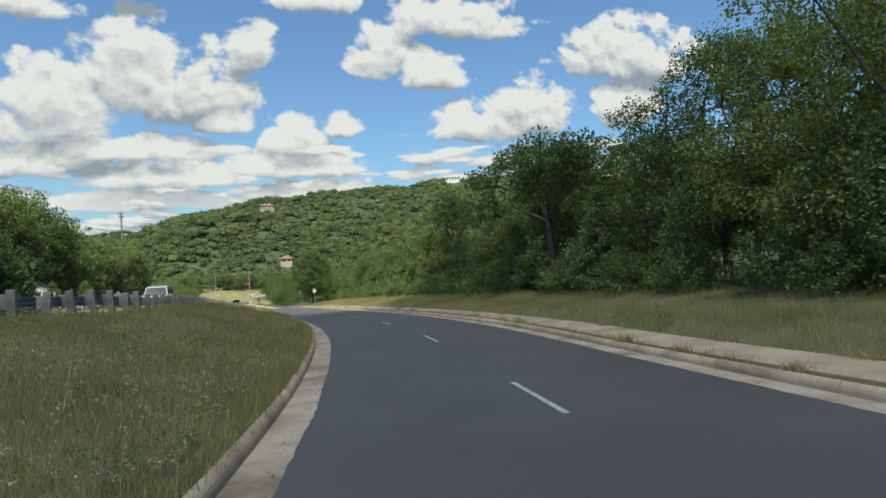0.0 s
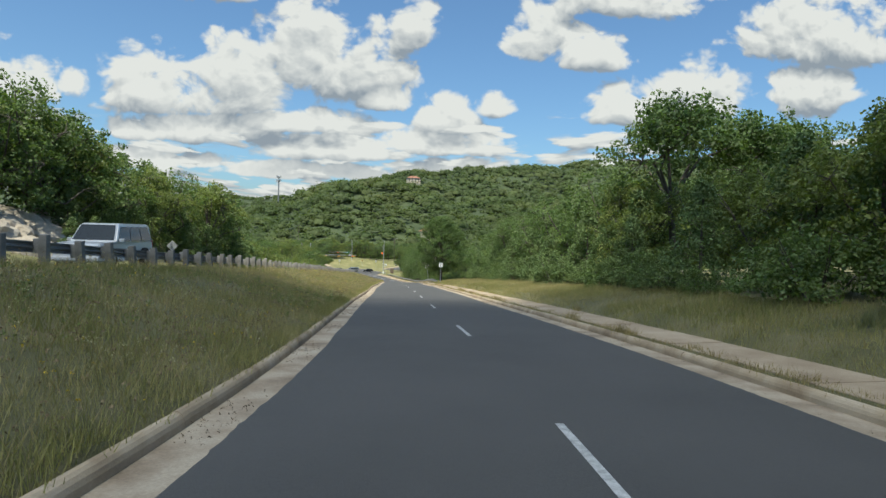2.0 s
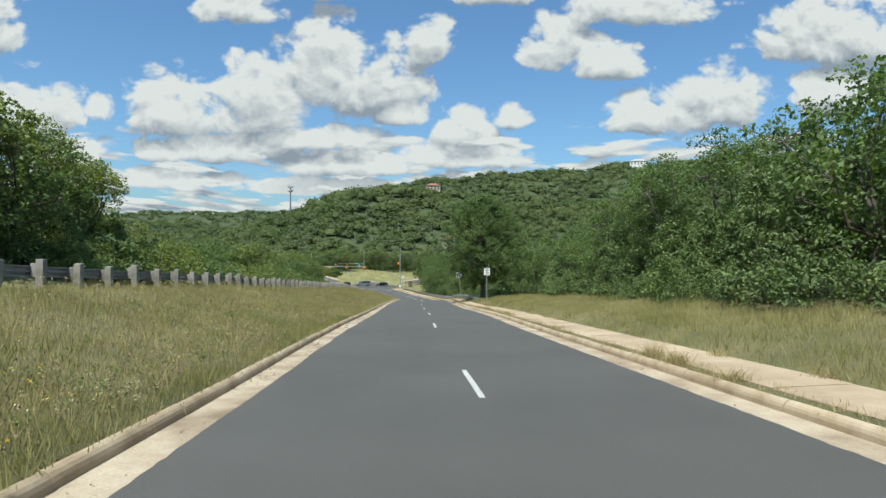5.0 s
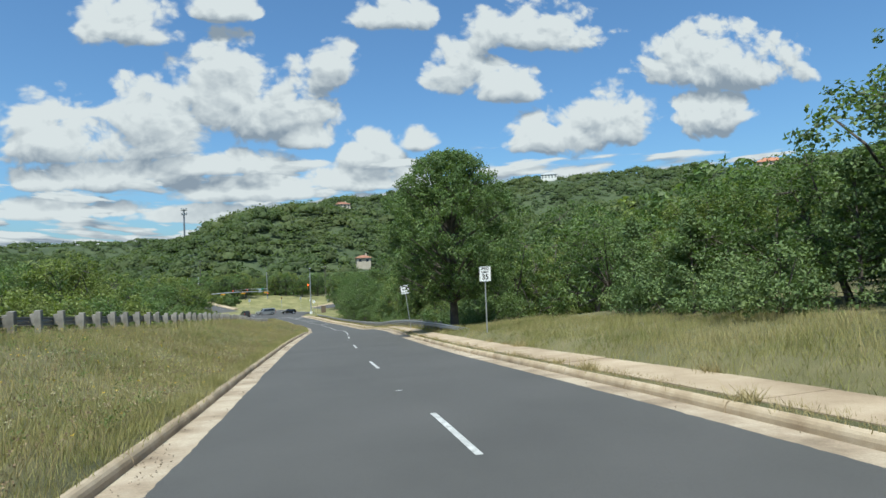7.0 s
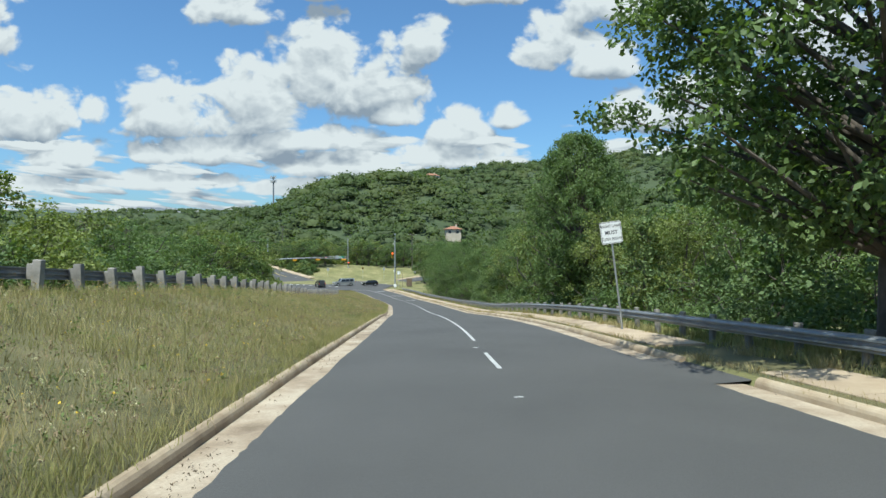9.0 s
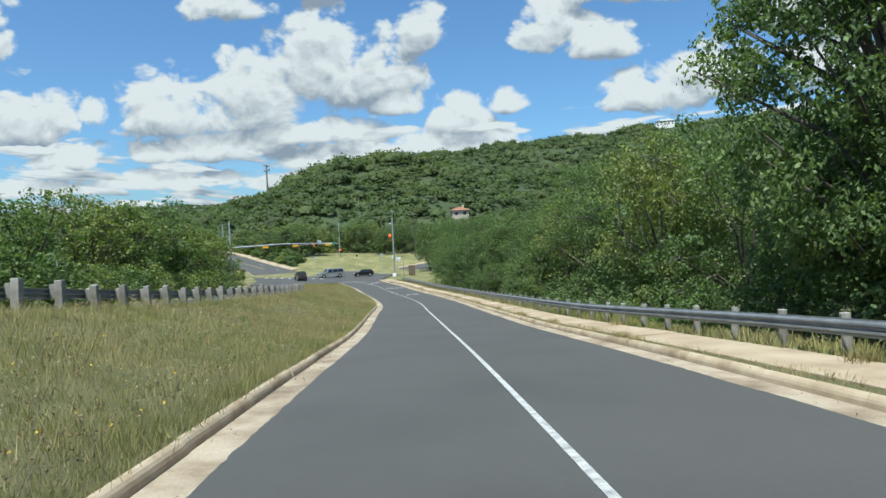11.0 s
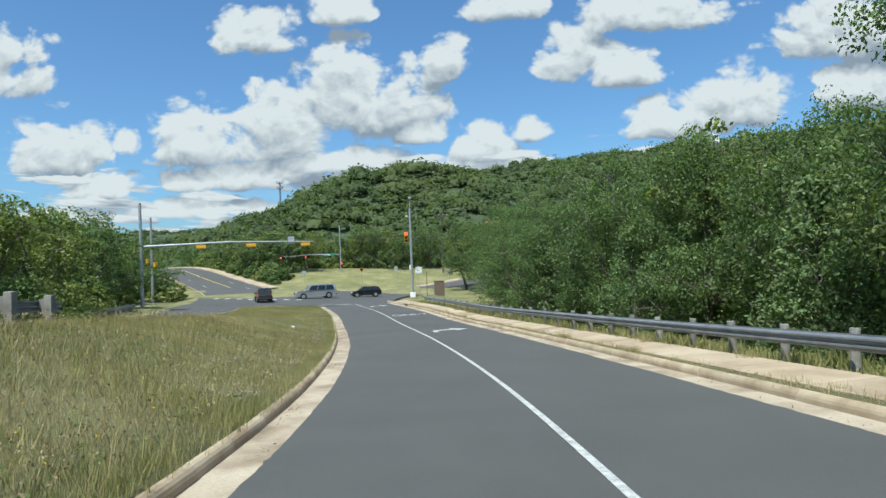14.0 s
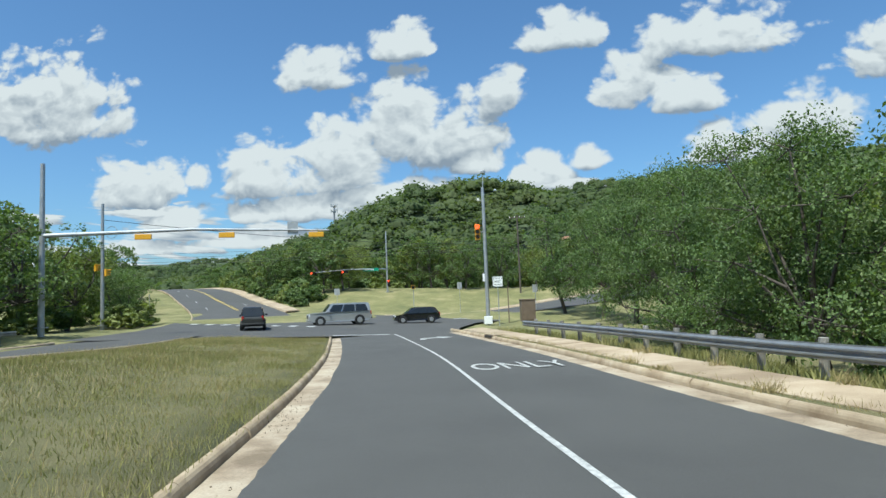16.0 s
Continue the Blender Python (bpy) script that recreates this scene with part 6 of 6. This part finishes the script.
grass_field("gutter_weeds", "low weeds along the gutter's edge", 27, 900, 0, 240, -4.15, -3.7, 0.03, 0.10, 6, GRASS, 0.008, patchy=1.2)
grass_field("joint_weeds", "dry weeds in the joint between gutter and asphalt", 28, 5200, 20, 250, -3.62, -3.38, 0.02, 0.07, 7, DRY, 0.006, patchy=1.0)
rng_f = np.random.default_rng(9)
pick = tips[rng_f.random(len(tips)) < 0.035]
fv, ff = leaf_cloud(rng_f, pick, np.full(len(pick), 0.025), 4, 0.017)
thick = np.array([noise.noise((a * 0.22, b * 0.45, 11.0)) for a, b in tips[:, :2]])
pick3 = tips[(thick > 0.06) & (rng_f.random(len(tips)) < 0.30)]
bv, bf = leaf_cloud(rng_f, pick3, np.full(len(pick3), 0.05), 8, 0.014)
tagged(new("weed_heads", fast_mesh("weed_heads", bv, bf, BLOOM)), "pale seeding weed heads in the median grass", "weed heads", kind="stuff")
pick2 = tips[rng_f.random(len(tips)) < 0.40]
sv, sf = leaf_cloud(rng_f, pick2, np.full(len(pick2), 0.04), 6, 0.016)
tagged(new("seed_heads", fast_mesh("seed_heads", sv, sf, SEED)), "brown seed heads on the median's dry stalks", "seed heads", kind="stuff")
bits = []
for count, l0, l1, seed in ((9000, -4.08, -3.62, 51), (2500, 3.6, 4.03, 52), (5000, 4.27, 4.6, 53)):
    rng_l = np.random.default_rng(seed)
    s, l = rng_l.uniform(-4, STOP - 2, count), rng_l.uniform(l0, l1, count)
    thick = np.array([noise.noise((a * 0.35, seed, b * 0.8)) for a, b in zip(s, l)])
    keep = thick > rng_l.uniform(-0.1, 0.6, count)
    q = ROAD.at(s[keep], l[keep], np.where(np.abs(l[keep]) > 4.2, 0.135, -0.022))
    bits.append(leaf_cloud(rng_l, q, np.full(len(q), 0.03), 3, 0.013)[0] * 1.0)
bits = np.concatenate(bits)
tagged(new("leaf_litter", fast_mesh("leaf_litter", bits, np.arange(len(bits)).reshape(-1, 4), LITTER)), "brown leaf litter and grit lying in the gutters", "litter", kind="stuff")
fl = new("wild_flowers", fast_mesh("wild_flowers", fv, ff, FLOWER))
tagged(fl, "small yellow wild flowers in the median grass", "flowers", kind="stuff")
rng_t = random.Random(3)
tufts = []
for k in range(90):
    s, l = rng_t.uniform(4, 262), rng_t.choice([4.32, 4.36, 5.6, 5.75])
    rng_n = np.random.default_rng(k)
    b, _ = blades(rng_n, np.full(60, s) + rng_n.normal(size=60) * 0.10, np.full(60, l) + rng_n.normal(size=60) * 0.06, 0.12, 0.36, 2, 0.006, 0.6)
    b[:, 2] += 0.04
    tufts.append(b)
b = np.concatenate(tufts)
tagged(new("weeds", fast_mesh("weeds", b, np.arange(len(b)).reshape(-1, 4), DRY)), "tufts of dry weeds growing beside the footway", "weeds", kind="stuff")

rng_w = np.random.default_rng(77)
ws, wl = rng_w.uniform(0, 225, 6500), -4.6 - 6.2 * rng_w.uniform(0, 1, 6500) ** 1.3
clump = np.array([noise.noise((a * 0.09, b * 0.25, 5.0)) for a, b in zip(ws, wl)]) > rng_w.uniform(-0.2, 0.5, 6500)
wp = ground_point(ws[clump], wl[clump])
wp[:, 2] += rng_w.uniform(0.08, 0.32, len(wp))
wv2, wf2 = leaf_cloud(rng_w, wp, rng_w.uniform(0.09, 0.22, len(wp)), 24, 0.022)
tagged(new("leafy_weeds", fast_mesh("leafy_weeds", wv2, wf2, WEED)), "low leafy green weeds among the median grass", "weeds", kind="stuff")


def litter_bag(x, y):
    bm = bmesh.new()
    bmesh.ops.create_icosphere(bm, subdivisions=3, radius=0.085)
    for v in bm.verts:
        v.co = Vector((v.co.x * 1.3, v.co.y, max(v.co.z * 0.7, -0.05))) * (1 + 0.5 * noise.noise(v.co * 9))
    bag = part("litter_bag", bm, FILM, None, smooth=True)
    bag.matrix_basis = Matrix.Translation((x, y, ground_z(x, y) + 0.04))
    tagged(bag, "crumpled white plastic bag lying in the grass", "litter bag")


def kerb_inlet(s):
    m = on_road(s, KERB_R + 0.14, 0.0) @ Matrix.Rotation(radians(90), 4, "Z")
    t = thing("kerb_inlet", m, "storm drain inlet set into the concrete kerb", "drain inlet")
    part("slab", box((1.9, 0.55, 0.06), (0, -0.16, 0.17), 0.01), CONCRETE, t)
    # no hole is cut: a black box stands for the shade inside
    part("opening", box((1.4, 0.06, 0.1), (0, 0.135, 0.07)), SIGN_BLACK, t, "black strip standing for the shade inside the drain")


litter_bag(-5.85, 240.85)
kerb_inlet(270.5)
rng_s = random.Random(8)
for k in range(9):
    p = ROAD.at(rng_s.uniform(20, 210), rng_s.uniform(-4.0, -3.7), 0.0)
    bm = bmesh.new()
    bmesh.ops.create_icosphere(bm, subdivisions=2, radius=rng_s.uniform(0.04, 0.08))
    for v in bm.verts:
        v.co = Vector((v.co.x * 1.3, v.co.y, v.co.z * 0.8)) * (1 + 0.5 * noise.noise(v.co * 14 + Vector((k, 0, 0))))
    st = part("stone", bm, ROCK, None)
    st.matrix_basis = Matrix.Translation((float(p[0]), float(p[1]), float(p[2]) - 0.01))
    tagged(st, "small pale stone lying in the gutter", "stone", "stones in the gutter")

# ---- kerbs, slabs: many small pieces ----
kerb_pieces("kerb", ROAD, -40, STOP - 1, KERB_L, -1)
kerb_pieces("kerb", ROAD, -40, STOP + 1.5, KERB_R, 1, skip=[(143.0, 147.0)])
footway("footway", ROAD, -30, STOP - 1, KERB_R + 0.40, WALK_OUT, 0.14, 0.19, skip=[(142.6, 147.4)])
kerb_pieces("kerb", LEFT_ROAD, 40, 150, 5.85, 1, length=4.0)
kerb_pieces("kerb", LEFT_ROAD, 24, 150, -4.75, -1, length=4.0)
footway("footway", LEFT_ROAD, 41, 150, 6.1, 7.9, 0.14, 0.2)
kerb_pieces("kerb", RIGHT_ROAD, 6, 80, -5.55, -1, length=4.0)
kerb_pieces("kerb", ROAD, 150, STOP - 1, -20.0, -1, lift=lambda s: rise(s) - 0.05, length=4.0)
kerb_pieces("kerb", ROAD, 225, STOP - 4, -12.4, 1, lift=lambda s: rise(s) - 0.05, length=4.0)
footway("footway", RIGHT_ROAD, 22, 80, -7.5, -5.8, 0.2, 0.14)
